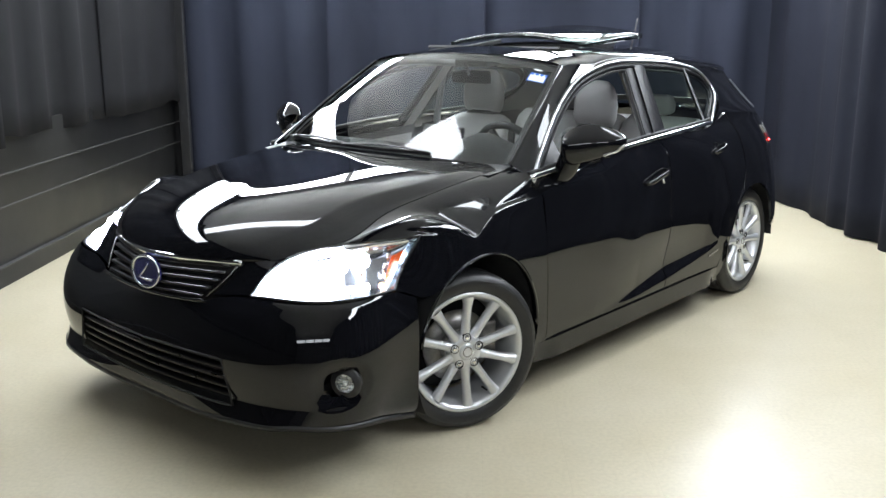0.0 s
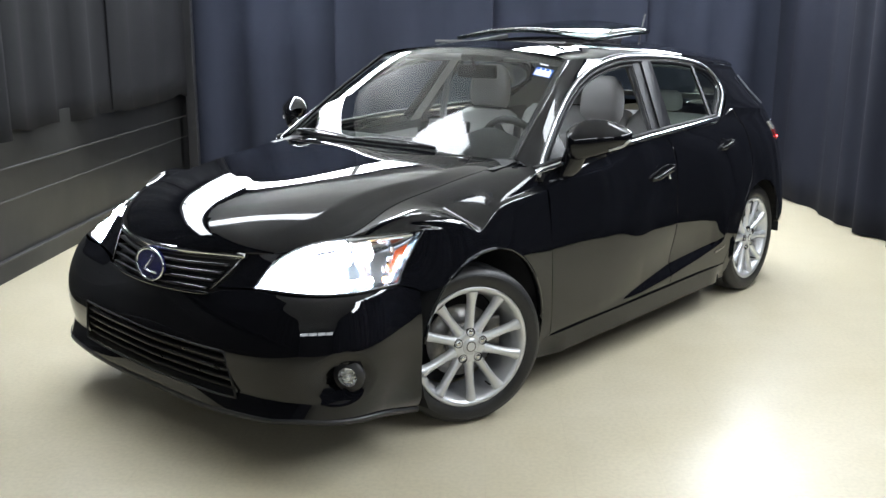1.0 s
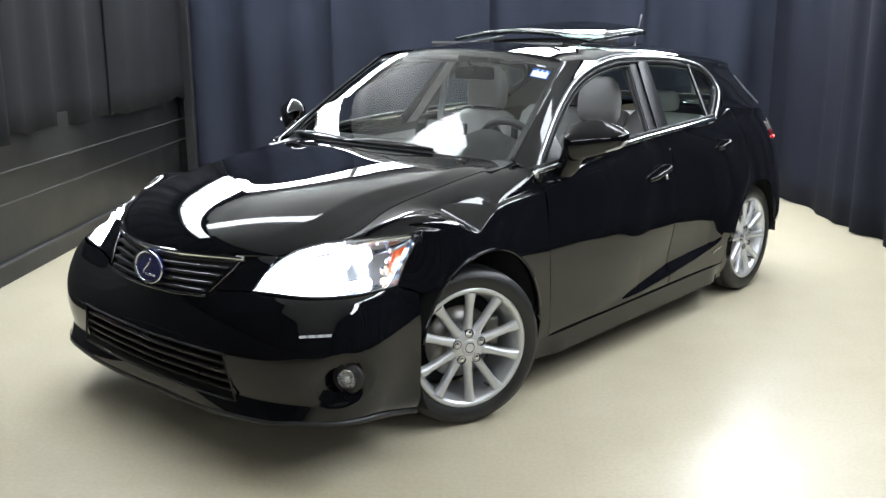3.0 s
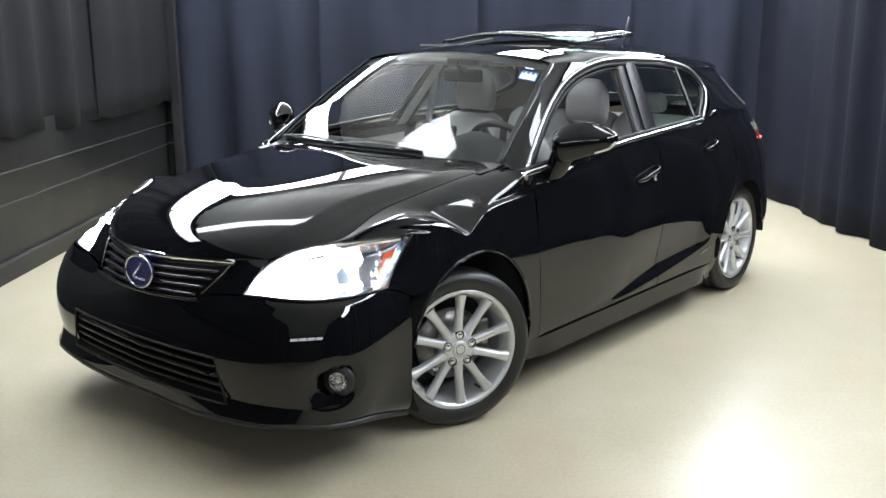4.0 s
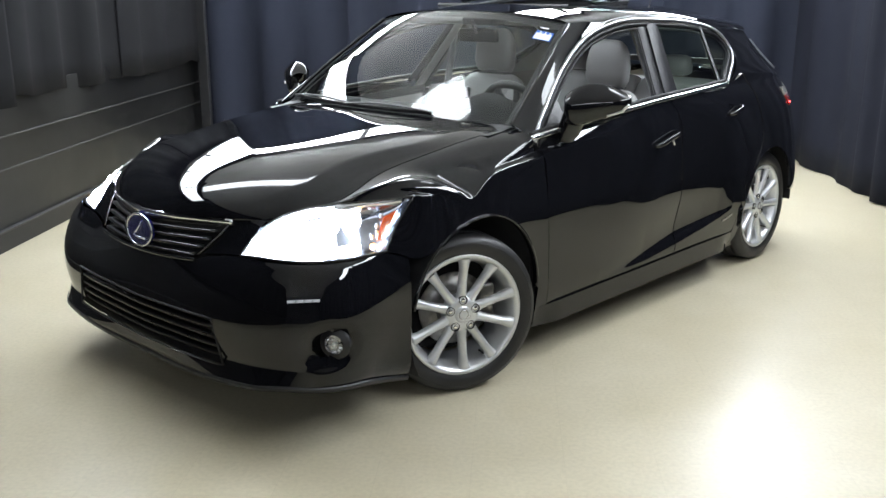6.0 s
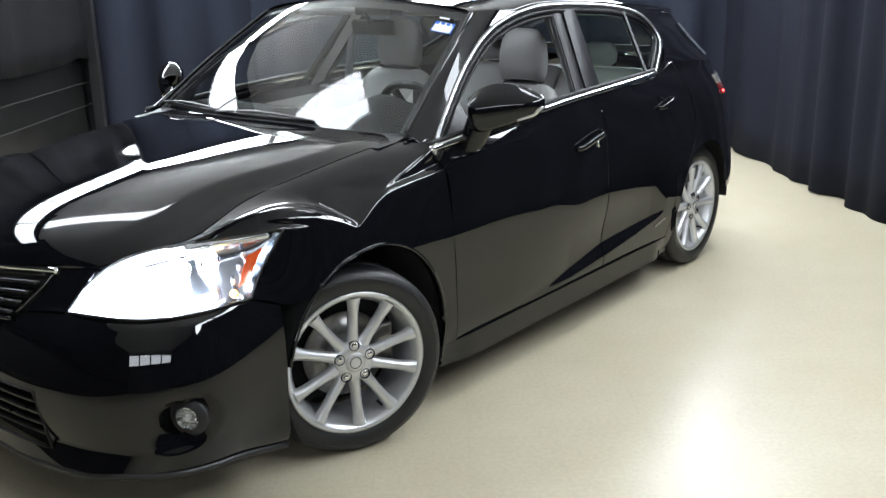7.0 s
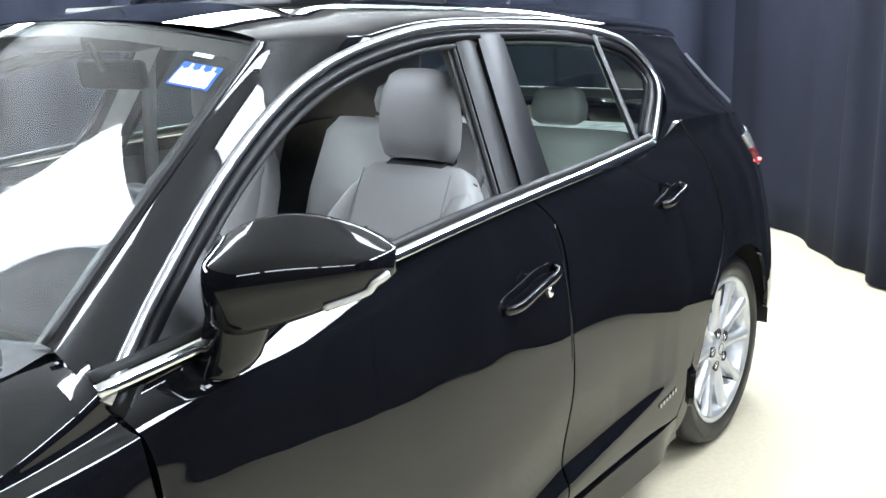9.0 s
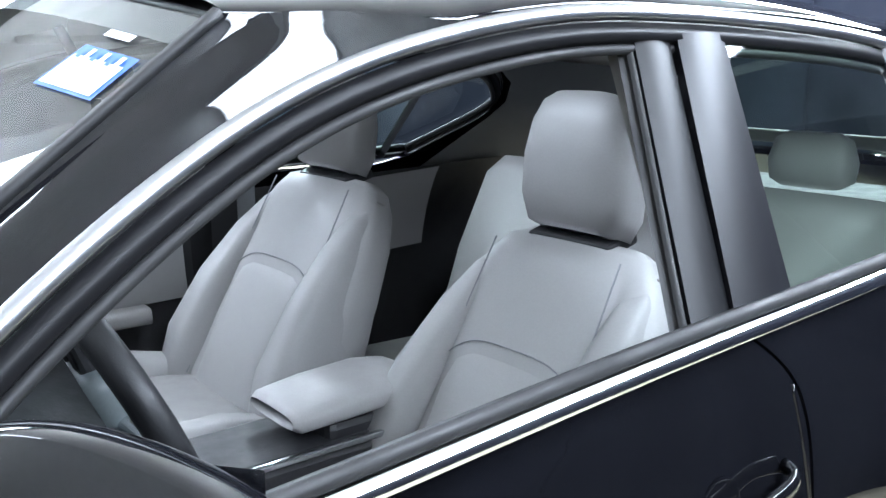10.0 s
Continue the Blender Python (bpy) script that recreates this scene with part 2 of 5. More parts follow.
OUTLINE = [(0, -0.862), (0.2, -0.859), (0.4, -0.845), (0.56, -0.795), (0.69, -0.685), (0.765, -0.56), (0.805, -0.42),
           (0.832, -0.25), (0.848, -0.05), (0.850, 0.15), (0.845, 0.5), (0.850, 1.3), (0.852, 1.9), (0.860, 2.35),
           (0.860, 2.7), (0.835, 2.95), (0.76, 3.17), (0.6, 3.31), (0.35, 3.375), (0, 3.39)]
PLAN = line(OUTLINE, 1200)
PLAN[0, 0] = PLAN[-1, 0] = 0
ARC = np.concatenate([[0], np.cumsum(np.linalg.norm(np.diff(PLAN, axis=0), axis=1))])
TAN = np.gradient(PLAN, axis=0)
TAN /= np.linalg.norm(TAN, axis=1)[:, None]


def s_y(y):
    """Length along the outline at which the flank has this y."""
    return np.interp(y, PLAN[150:1100, 1], ARC[150:1100])


def s_x(x):
    """Length along the outline at which the nose has this x."""
    return np.interp(x, PLAN[:400, 0], ARC[:400])


ZK = [0.12, 0.17, 0.25, 0.40, 0.52, 0.60, 0.66, 0.72, 0.80, 0.88, 0.96, 1.04]
STATIONS = [
    (0.0, [.17, .09, .035, .003, .012, .022, .034, .05, .10, .18, .26, .34]),
    (float(s_x(0.40)), [.17, .09, .035, .003, .020, .055, .100, .14, .20, .27, .35, .43]),
    (float(s_x(0.62)), [.16, .085, .035, .003, .020, .060, .105, .15, .22, .29, .37, .45]),
    (float(s_y(-0.45)), [.13, .065, .028, .003, .012, .035, .060, .09, .14, .21, .28, .36]),
    (float(s_y(-0.23)), [.08, .02, .0, .0, .000, .008, .018, .03, .05, .085, .15, .24]),
    (float(s_y(0.1)), [.05, .03, .015, .005, .000, .000, .003, .012, .030, .060, .11, .18]),
    (float(s_y(0.5)), [.05, .035, .015, .004, .004, .007, .011, .016, .024, .034, .066, .11]),
    (float(s_y(1.3)), [.05, .04, .02, .006, .003, .0045, .007, .011, .019, .030, .045, .07]),
    (float(s_y(1.85)), [.05, .04, .022, .006, .002, .001, .004, .009, .018, .031, .05, .08]),
    (float(s_y(2.3)), [.05, .04, .02, .006, .002, .000, .003, .008, .018, .035, .06, .10]),
    (float(s_y(2.8)), [.10, .05, .02, .0, .0, .004, .008, .015, .030, .050, .08, .12]),
    (float(ARC[-1]), [.15, .05, .01, .0, .02, .04, .06, .08, .10, .13, .20, .26])]
SK = np.array([s for s, _ in STATIONS])
PROFILES = [nspline(ZK, p) for _, p in STATIONS]


SQUARE = nspline([0, .2, .40, .52, .64, .76, .88, 1.0, 1.1, 1.2, 1.3], [.004, .004, .008, .022, .056, .084, .080, .050, .020, .003, 0])


# pressing of the door skins: how far they lean (degrees) at heights and lengths along the car, summed to a depth
LEAN_Z = [.50, .56, .61, .66, .71, .76, .81, .87]
LEAN_Y = [.2, .5, .6, .8, 1.0, 1.3, 1.6, 1.85, 2.05, 2.4]
LEAN = [[0] * 8, [0, -1.0, -2.5, 0, 1.2, 1.7, 2.0, 0], [0, -1.5, -3.0, 0, 1.2, 1.7, 2.5, 0], [0, -2.0, -3.7, 0, 1.0, 1.4, 2.0, 0],
        [0, -2.5, -3.5, .2, .5, .4, .5, 0], [0, -1.0, -1.5, -1.2, -1.5, -1.5, -1.0, 0], [0, 1.5, .8, -1.0, -2.2, -2.0, -1.0, 0],
        [.5, 2.0, 0, -2.6, -2.8, -2.0, -1.0, 0], [0, 1.0, -1.0, -2.5, -2.5, -2.0, -1.0, 0], [0] * 8]
FINE_Z, FINE_Y = np.linspace(.5, .87, 75), np.linspace(.2, 2.4, 221)
PRESS = np.array([np.concatenate([[0], np.cumsum(np.radians(q[1:] + q[:-1]) / 2 * (FINE_Z[1] - FINE_Z[0]))]) for q in (nspline(LEAN_Z, row)(FINE_Z) for row in LEAN)])
PRESS = np.stack([nspline(LEAN_Y, PRESS[:, j])(FINE_Y) for j in range(75)], 1)


def pressing(y, z):
    i, j = np.clip((y - .2) / 2.2 * 220, 0, 219.999), np.clip((z - .5) / .37 * 74, 0, 73.999)
    a, b = i.astype(int), j.astype(int)
    f, g = i - a, j - b
    depth = (1 - f) * (1 - g) * PRESS[a, b] + f * (1 - g) * PRESS[a + 1, b] + (1 - f) * g * PRESS[a, b + 1] + f * g * PRESS[a + 1, b + 1]
    return depth * np.clip((1.0 - z) / .13, 0, 1) * ((y > .2) & (y < 2.4))


def wrap(s, z):
    """The painted skin round the car: place at the length s along the outline and the height z."""
    s, z = np.broadcast_arrays(np.asarray(s, float), np.asarray(z, float))
    d = np.stack([p(z) for p in PROFILES])
    n = len(SK)
    slope = np.zeros_like(d)
    for i in range(n):
        a, b = max(i - 1, 0), min(i + 1, n - 1)
        slope[i] = (d[b] - d[a]) / (SK[b] - SK[a])
    slope[0] = slope[-1] = 0
    i = np.clip(np.searchsorted(SK, s) - 1, 0, n - 2)
    w = SK[i + 1] - SK[i]
    t = np.clip((s - SK[i]) / w, 0, 1)
    pick = lambda a, k: np.take_along_axis(a, k[None], 0)[0]
    inset = ((2 * t ** 3 - 3 * t ** 2 + 1) * pick(d, i) + (t ** 3 - 2 * t ** 2 + t) * w * pick(slope, i)
             + (-2 * t ** 3 + 3 * t ** 2) * pick(d, i + 1) + (t ** 3 - t ** 2) * w * pick(slope, i + 1))
    x, y = np.interp(s, ARC, PLAN[:, 0]), np.interp(s, ARC, PLAN[:, 1])
    # pressed line along the lower doors, rising to the rear
    foot = np.interp(y, [1.0, 1.3, 1.59, 1.85, 2.05, 2.2], [.245, .258, .285, .322, .360, .39])
    high = np.interp(y, [1.0, 1.3, 1.59, 1.85, 2.08], [.025, .05, .07, .05, .02])
    rise = np.clip((z - foot) / high, 0, 1)
    ledge = np.where(z > foot + high, np.exp(-((z - foot - high) / .16) ** 2), rise * rise * (3 - 2 * rise))
    inset = inset + .42 * high * np.clip((y - .9) / .4, 0, 1) * np.clip((2.16 - y) / .14, 0, 1) * ledge
    # the sill stands proud of the doors and nearly upright
    inset = inset - np.clip((y - .47) / .12, 0, 1) * np.clip((2.19 - y) / .10, 0, 1) * (np.clip((.2445 - z) / .004, 0, 1) * .008 + .022 * np.clip((.243 - z) / .075, 0, 1.2))
    # shoulder fold that runs from the wing under the mirror into the belt line
    fold = np.interp(y, [.04, .10, .184, .33, .49, .6, .7, .83, 1.0, 1.1, 1.2, 1.32], [.766, .799, .842, .860, .873, .887, .894, .902, .914, .936, .962, .995])
    top = np.interp(y, [.4, .75, .98, 1.18, 1.49], [.925, .962, .981, .996, 1.012])
    up = np.clip((z - fold) / np.maximum(top - fold, .02), 0, 1)
    dn = np.clip((fold - z) / .30, 0, 1)
    amount = np.interp(y, [.06, .25, .95, 1.3], [0, 1, 1, 0])
    inset = inset - amount * np.where(z > fold, .004 - .024 * np.minimum(up / .8, (1 - up) / .2), .004 * (1 - dn) ** 1.3)
    inset = inset + pressing(y, z)
    # the bumper below the lamps is squarer in plan, with a spoiler lip that stands out at the corners
    square = SQUARE(np.clip(s, 0, 1.3))
    fade = np.clip((.80 - z) / .17, 0, 1)
    inset = inset - square * fade
    inset = inset - np.interp(s, [0, .35, .62, .72, .85, 1.0], [.025, .035, .045, .030, .012, 0]) * np.clip((.30 - z) / .06, 0, 1.2)
    tx, ty = np.interp(s, ARC, TAN[:, 0]), np.interp(s, ARC, TAN[:, 1])
    return np.stack([x - ty * inset, y + tx * inset, z], -1)


def flank(y, z):
    return wrap(s_y(y), z)


def pane_x(y, z):
    """Half width of the side windows' surface."""
    return 0.83 - 0.05 * ((y - 1.5) / 0.95) ** 2 - 0.6 * (z - 0.95)


# ---- the room ----
def floor_material():
    m, n, l, p = material("waxed_vinyl_tile")
    tc, mp = n.new("ShaderNodeTexCoord"), n.new("ShaderNodeMapping")
    l.new(tc.outputs["Object"], mp.inputs["Vector"])
    mp.inputs["Location"].default_value = (-0.09, 0.1, 0)
    big, mid, fine = n.new("ShaderNodeTexNoise"), n.new("ShaderNodeTexNoise"), n.new("ShaderNodeTexNoise")
    for q, s, d in ((big, 1.3, 4), (mid, 5.0, 2), (fine, 60.0, 4)):
        q.inputs["Scale"].default_value, q.inputs["Detail"].default_value = s, d
        l.new(mp.outputs[0], q.inputs["Vector"])
    brick = n.new("ShaderNodeTexBrick")
    brick.offset = 0
    for key, v in (("Scale", 1.0), ("Mortar Size", 0.0016), ("Mortar Smooth", 0.3), ("Brick Width", 0.305), ("Row Height", 0.305), ("Bias", 0.0)):
        brick.inputs[key].default_value = v
    brick.inputs["Color1"].default_value = (0.98, 0.98, 0.98, 1)
    brick.inputs["Color2"].default_value = (1.0, 1.0, 1.0, 1)
    brick.inputs["Mortar"].default_value = (0.94, 0.935, 0.93, 1)
    l.new(mp.outputs[0], brick.inputs["Vector"])
    ramp = n.new("ShaderNodeMix")
    ramp.data_type = "RGBA"
    ramp.inputs["A"].default_value, ramp.inputs["B"].default_value = (0.505, 0.447, 0.305, 1), (0.605, 0.553, 0.42, 1)
    mix = n.new("ShaderNodeMath")
    mix.operation = "MULTIPLY_ADD"
    mix.inputs[1].default_value, mix.inputs[2].default_value = 0.5, -0.25
    l.new(mid.outputs["Fac"], mix.inputs[0])
    add = n.new("ShaderNodeMath")
    add.operation = "MULTIPLY_ADD"
    add.inputs[1].default_value = 1.0
    l.new(big.outputs["Fac"], add.inputs[0])
    l.new(mix.outputs[0], add.inputs[2])
    l.new(add.outputs[0], ramp.inputs["Factor"])
    mul = n.new("ShaderNodeMix")
    mul.data_type, mul.blend_type = "RGBA", "MULTIPLY"
    mul.inputs["Factor"].default_value = 1
    l.new(ramp.outputs["Result"], mul.inputs["A"])
    l.new(brick.outputs["Color"], mul.inputs["B"])
    scuff = n.new("ShaderNodeMapRange")
    scuff.inputs["From Min"].default_value, scuff.inputs["From Max"].default_value = 0.3, 0.62
    scuff.inputs["To Min"].default_value, scuff.inputs["To Max"].default_value = 0.90, 1.0
    l.new(fine.outputs["Fac"], scuff.inputs["Value"])
    worn = n.new("ShaderNodeMix")
    worn.data_type, worn.blend_type = "RGBA", "MULTIPLY"
    worn.inputs["Factor"].default_value = 1
    l.new(mul.outputs["Result"], worn.inputs["A"])
    l.new(scuff.outputs[0], worn.inputs["B"])
    l.new(worn.outputs["Result"], p.inputs["Base Color"])
    rr = n.new("ShaderNodeMapRange")
    rr.inputs["From Min"].default_value, rr.inputs["From Max"].default_value = 0.3, 0.7
    rr.inputs["To Min"].default_value, rr.inputs["To Max"].default_value = 0.28, 0.38
    l.new(big.outputs["Fac"], rr.inputs["Value"])
    l.new(rr.outputs[0], p.inputs["Roughness"])
    p.inputs["Specular IOR Level"].default_value = 0.5
    b = n.new("ShaderNodeBump")
    b.inputs["Strength"].default_value, b.inputs["Distance"].default_value = 0.03, 0.002
    l.new(mid.outputs["Fac"], b.inputs["Height"])
    l.new(b.outputs[0], p.inputs["Normal"])
    return m


def cloth_material(name, colour):
    m, n, l, p = material(name)
    p.inputs["Roughness"].default_value = 0.85
    p.inputs["Specular IOR Level"].default_value = 0.12
    tc = n.new("ShaderNodeTexCoord")
    a, b = n.new("ShaderNodeTexNoise"), n.new("ShaderNodeTexNoise")
    a.inputs["Scale"].default_value, b.inputs["Scale"].default_value = 1.6, 220.0
    mp = n.new("ShaderNodeMapping")
    mp.inputs["Scale"].default_value = (1, 1, 0.25)
    l.new(tc.outputs["Object"], mp.inputs[0])
    l.new(mp.outputs[0], a.inputs["Vector"])
    l.new(tc.outputs["Object"], b.inputs["Vector"])
    ramp = n.new("ShaderNodeValToRGB")
    ramp.color_ramp.elements[0].position, ramp.color_ramp.elements[1].position = 0.3, 0.7
    ramp.color_ramp.elements[0].color = (*[c * 0.8 for c in colour], 1)
    ramp.color_ramp.elements[1].color = (*[c * 1.15 for c in colour], 1)
    l.new(a.outputs["Fac"], ramp.inputs[0])
    l.new(ramp.outputs[0], p.inputs["Base Color"])
    bp = n.new("ShaderNodeBump")
    bp.inputs["Strength"].default_value, bp.inputs["Distance"].default_value = 0.25, 0.001
    l.new(b.outputs["Fac"], bp.inputs["Height"])
    l.new(bp.outputs[0], p.inputs["Normal"])
    return m


FLOOR = floor_material()
DRAPE = cloth_material("charcoal_drape", (0.0126, 0.0140, 0.0218))
# end wall: the charcoal cloth colour lightened for the wash of the lamps
DRAPE_END = cloth_material("lamp_washed_drape", (0.0215, 0.0245, 0.0375))
DRAPE_GREY = cloth_material("faded_grey_drape", (0.0105, 0.0107, 0.0125))
BOARD = plain("dark_painted_board", (0.0065, 0.0064, 0.0065), 0.42, grain=0.3, size=14, bump=0.15)
# wear and the highlight along the ledges, both put into the colour
BOARD_EDGE = plain("worn_highlit_board_edge", (0.035, 0.034, 0.034), 0.5, grain=0.4, size=20)
CEILING = plain("white_ceiling_board", (0.66, 0.65, 0.63), 0.85, grain=0.1, size=12)
WALL = plain("dark_wall_paint", (0.04, 0.04, 0.045), 0.8, grain=0.15, size=8)


def slab(name, lo, hi, mat, label, category):
    size = [b - a for a, b in zip(lo, hi)]
    ob = boxed(name, size, pose(*[(a + b) / 2 for a, b in zip(lo, hi)]), mat)
    ob.matrix_basis = ROOM
    return tagged(ob, label, category, kind="structure")


slab("floor", (U0 - 0.3, V0 - 0.3, -0.12), (U1 + 0.6, V1 + 0.5, 0), FLOOR, "beige waxed vinyl tile floor, worn and glossy", "floor")
slab("ceiling", (U0 - 0.3, V0 - 0.3, CEIL), (U1 + 0.6, V1 + 0.5, CEIL + 0.1), CEILING, "plain white ceiling boards above the car", "ceiling")
slab("wall_west", (U0 - 0.2, V0 - 0.3, 0), (U0, V1 + 0.5, CEIL), WALL, "dark painted side wall behind boards and drapes", "wall")
slab("wall_north", (U0, V1 + 0.3, 0), (U1 + 0.6, V1 + 0.5, CEIL), WALL, "dark painted end wall behind drapes", "wall")
slab("wall_east", (U1 + 0.4, V0, 0), (U1 + 0.6, V1 + 0.3, CEIL), WALL, "dark painted side wall behind drapes", "wall")
slab("wall_south", (U0, V0 - 0.3, 0), (U1 + 0.6, V0, CEIL), WALL, "dark painted end wall facing the drapes", "wall")


def drape(a, b, z0, z1, mat, seed, label, folds=1.9, deep=0.06, hem=0.03, clear=0.0, lean=0.0):
    """A hanging cloth from a to b (room plan), with uneven folds that open towards the hem."""
    rng = random.Random(seed)
    a, b = Vector((*a, 0)), Vector((*b, 0))
    length = (b - a).length
    d = (b - a).normalized()
    nrm = Vector((-d.y, d.x, 0))
    nu, nv = max(24, int(length * 46)), 14
    f = [(rng.uniform(0.5, 1.5) * folds, rng.uniform(0, 6.3), rng.uniform(0.4, 1.0)) for _ in range(4)]
    g = [(rng.uniform(0.5, 1.6), rng.uniform(0, 6.3)) for _ in range(3)]
    verts = []
    for i in range(nu):
        x = length * i / (nu - 1)
        for j in range(nv):
            t = j / (nv - 1)
            drop = 1 - t
            w = sum(k * math.sin(2 * math.pi * q * x + h + 0.5 * drop * math.sin(h * 3)) for q, h, k in f) / 2.2
            w = math.copysign(abs(w) ** 0.8, w) * deep * (0.55 + 0.6 * drop)
            wide = sum(math.sin(q * x + h) for q, h in g) * 0.03
            low = z0 + clear + hem * (0.5 + 0.5 * math.sin(3.1 * x + f[0][1])) * (0.6 + 0.4 * math.sin(9 * x + f[1][1]))
            z = low + (z1 - low) * t
            verts.append(a + d * x + nrm * (w + wide + lean * drop) + Vector((0, 0, z)))
    ob = piece("curtain", verts, grid_faces(nu, nv), mat)
    sol = ob.modifiers.new("thickness", "SOLIDIFY")
    sol.thickness = 0.004
    ob.matrix_basis = ROOM
    return tagged(ob, label, "curtain", group="drapes round the room")


# end wall: floor-length dark drapes
for k in range(4):
    u0 = U0 + 0.05 + k * 1.45
    drape((u0, V1 - 0.05 + 0.04 * (k % 2)), (u0 + 1.5, V1 - 0.08 + 0.04 * ((k + 1) % 2)), 0.0, CEIL - 0.02, DRAPE_END, 11 + k,
          "floor-length charcoal drape along the end wall, toned lighter for lamp wash", deep=0.05)
# side wall: floor-length dark drapes that meet the floor unevenly
for k in range(8):
    v1 = V1 - 0.05 - k * 1.6
    drape((3.42 + 0.10 * min(k, 2.5), v1), (3.42 + 0.10 * min(k + 1, 2.5), v1 - 1.66), 0.0, CEIL - 0.02, DRAPE, 31 + k,
          "floor-length charcoal drape with an uneven hem on the floor", deep=0.055, hem=0.02)
# panelled wall: shorter faded drapes over dark boards
for k in range(7):
    v0 = V1 - 0.1 - k * 1.85
    drape((U0 + 0.10 + 0.035 * (k % 2), v0 - 1.9), (U0 + 0.10 + 0.035 * (k % 2), v0), 0.86, CEIL - 0.02, DRAPE_GREY, 51 + k,
          "short faded grey drape hanging above dark boards", folds=1.3, deep=0.022, hem=0.05)
boards = thing("wall_panelling", "dark painted board panelling with worn ledges toned light as highlights", "panelling", ROOM, kind="structure")
for z0, z1, d in ((0.0, 0.118, 0.045), (0.124, 0.468, 0.018), (0.474, 0.666, 0.022), (0.672, 0.96, 0.030)):
    boxed("board", (d, V1 - V0, z1 - z0), pose(U0 + d / 2, (V0 + V1) / 2, (z0 + z1) / 2), BOARD, boards, 0.004)
for z, d in ((0.121, 0.05), (0.471, 0.026), (0.669, 0.036)):
    boxed("ledge", (d, V1 - V0, 0.012), pose(U0 + d / 2, (V0 + V1) / 2, z), BOARD_EDGE, boards, 0.003)
# black strip added in place of the dark gap between the corner folds
post = boxed("corner_post", (0.09, 0.07, CEIL), pose(U0 + 0.14, V1 - 0.25, CEIL / 2), SATIN_BLACK, None, 0.006)
post.matrix_basis = ROOM
tagged(post, "black upright strip added for the dark folds in the corner", "post", kind="structure")


def ceiling_fixture(u, v, turn=0.0, tubes=4, length=1.2, width=0.56, z=CEIL, pitch=0.0, cover=None):
    """A fluorescent fixture: white tray, end caps, diffuser over its tubes."""
    t = thing("ceiling_light", "white steel fluorescent fixture with a lit ribbed diffuser", "ceiling light",
              ROOM @ pose(u, v, z, 0, 0, turn) @ pose(0, 0, 0, 0, -pitch, 0), group="fluorescent ceiling fixtures")
    boxed("tray", (width, length, 0.05), pose(0, 0, -0.026), FIXTURE, t, 0.006)
    for s in (-1, 1):
        boxed("end_cap", (width, 0.03, 0.060), pose(0, s * (length / 2 - 0.015), -0.078), FIXTURE, t, 0.004)
    # a ribbed white diffuser closes the tray
    k = tubes * 6
    xs = np.linspace(-width / 2 + .012, width / 2 - .012, k + 1)
    verts = [(x, y, -.088 - .007 * abs(math.sin(math.pi * i / 6))) for i, x in enumerate(xs) for y in (-length / 2 + .004, length / 2 - .004)]
    piece("diffuser", verts, grid_faces(k + 1, 2, flip=True), cover, t, "lit white ribbed diffuser", smooth=False)
    return t


# rows of fixtures high on the walls, in front of the drapes, and panels on the ceiling
for v in (3.90, 2.60, 1.30, 0.0):
    ceiling_fixture(U0 + 0.26, v, pitch=76, z=2.60, width=0.34, tubes=5, length=1.295, cover=TUBE_WALL)
for v in (4.3, 3.0, 1.7, 0.4, -0.9, -2.2):
    ceiling_fixture(3.24, v, pitch=-54, z=2.66, width=0.32, tubes=4, cover=TUBE_SIDE)
for u in (-1.29, 0.01, 1.31, 2.61):
    ceiling_fixture(u, V1 - 0.50, turn=-90, pitch=48, z=2.84, width=0.34, tubes=4, length=1.29, cover=TUBE_END)
for u in (-1.29, 0.01, 1.31, 2.61):
    ceiling_fixture(u, V0 + 1.2, turn=90, pitch=48, z=2.84, width=0.34, tubes=4, length=1.20, cover=TUBE_FAR)
for u, v, long in ((-1.12, 0.63, 1.90), (2.48, 0.46, 1.25)):
    ceiling_fixture(u, v, turn=90, length=long, width=0.56 if u < 0 else 0.46, tubes=6, cover=PANEL_LIT)


# ---- the car ----
FIN = plain("grey_fin_glass", (0.075, 0.08, 0.085), 0.3, 0, 0.4)
SLAT = plain("grille_slat_metal", (0.09, 0.09, 0.095), 0.3, 1.0)
DARK_BAR = plain("dark_grille_plastic", (0.006, 0.006, 0.006), 0.34, grain=0.2, size=200)
car = thing("hatchback_car", "glossy black hatchback with open sunroof and lit headlamps, on vinyl tiles", "car")
FRONT_AXLE, REAR_AXLE = 0.03, 2.612
SIDES = (1, -1)

# outer line of the bright window surround, from the mirror over the roof to the rear corner
SURROUND = [(.455, .930), (.535, .999), (.637, 1.078), (.752, 1.159), (.866, 1.228), (.967, 1.279), (1.099, 1.327), (1.258, 1.362),
            (1.43, 1.382), (1.591, 1.384), (1.817, 1.376), (2.046, 1.36), (2.258, 1.33), (2.39, 1.275), (2.435, 1.20), (2.33, 1.105), (2.184, 1.034)]
BELT = [(.455, .935), (.75, .962), (.981, .981), (1.184, .996), (1.488, 1.012), (1.774, 1.021), (2.184, 1.034)]


def on_pane(yz, out=0.0):
    yz = np.asarray(yz, float)
    x = pane_x(yz[:, 0], yz[:, 1])
    n = np.array([1.0, 0.0, 0.6]) / math.hypot(1, 0.6)
    return np.stack([x, yz[:, 0], yz[:, 1]], 1) + out * n


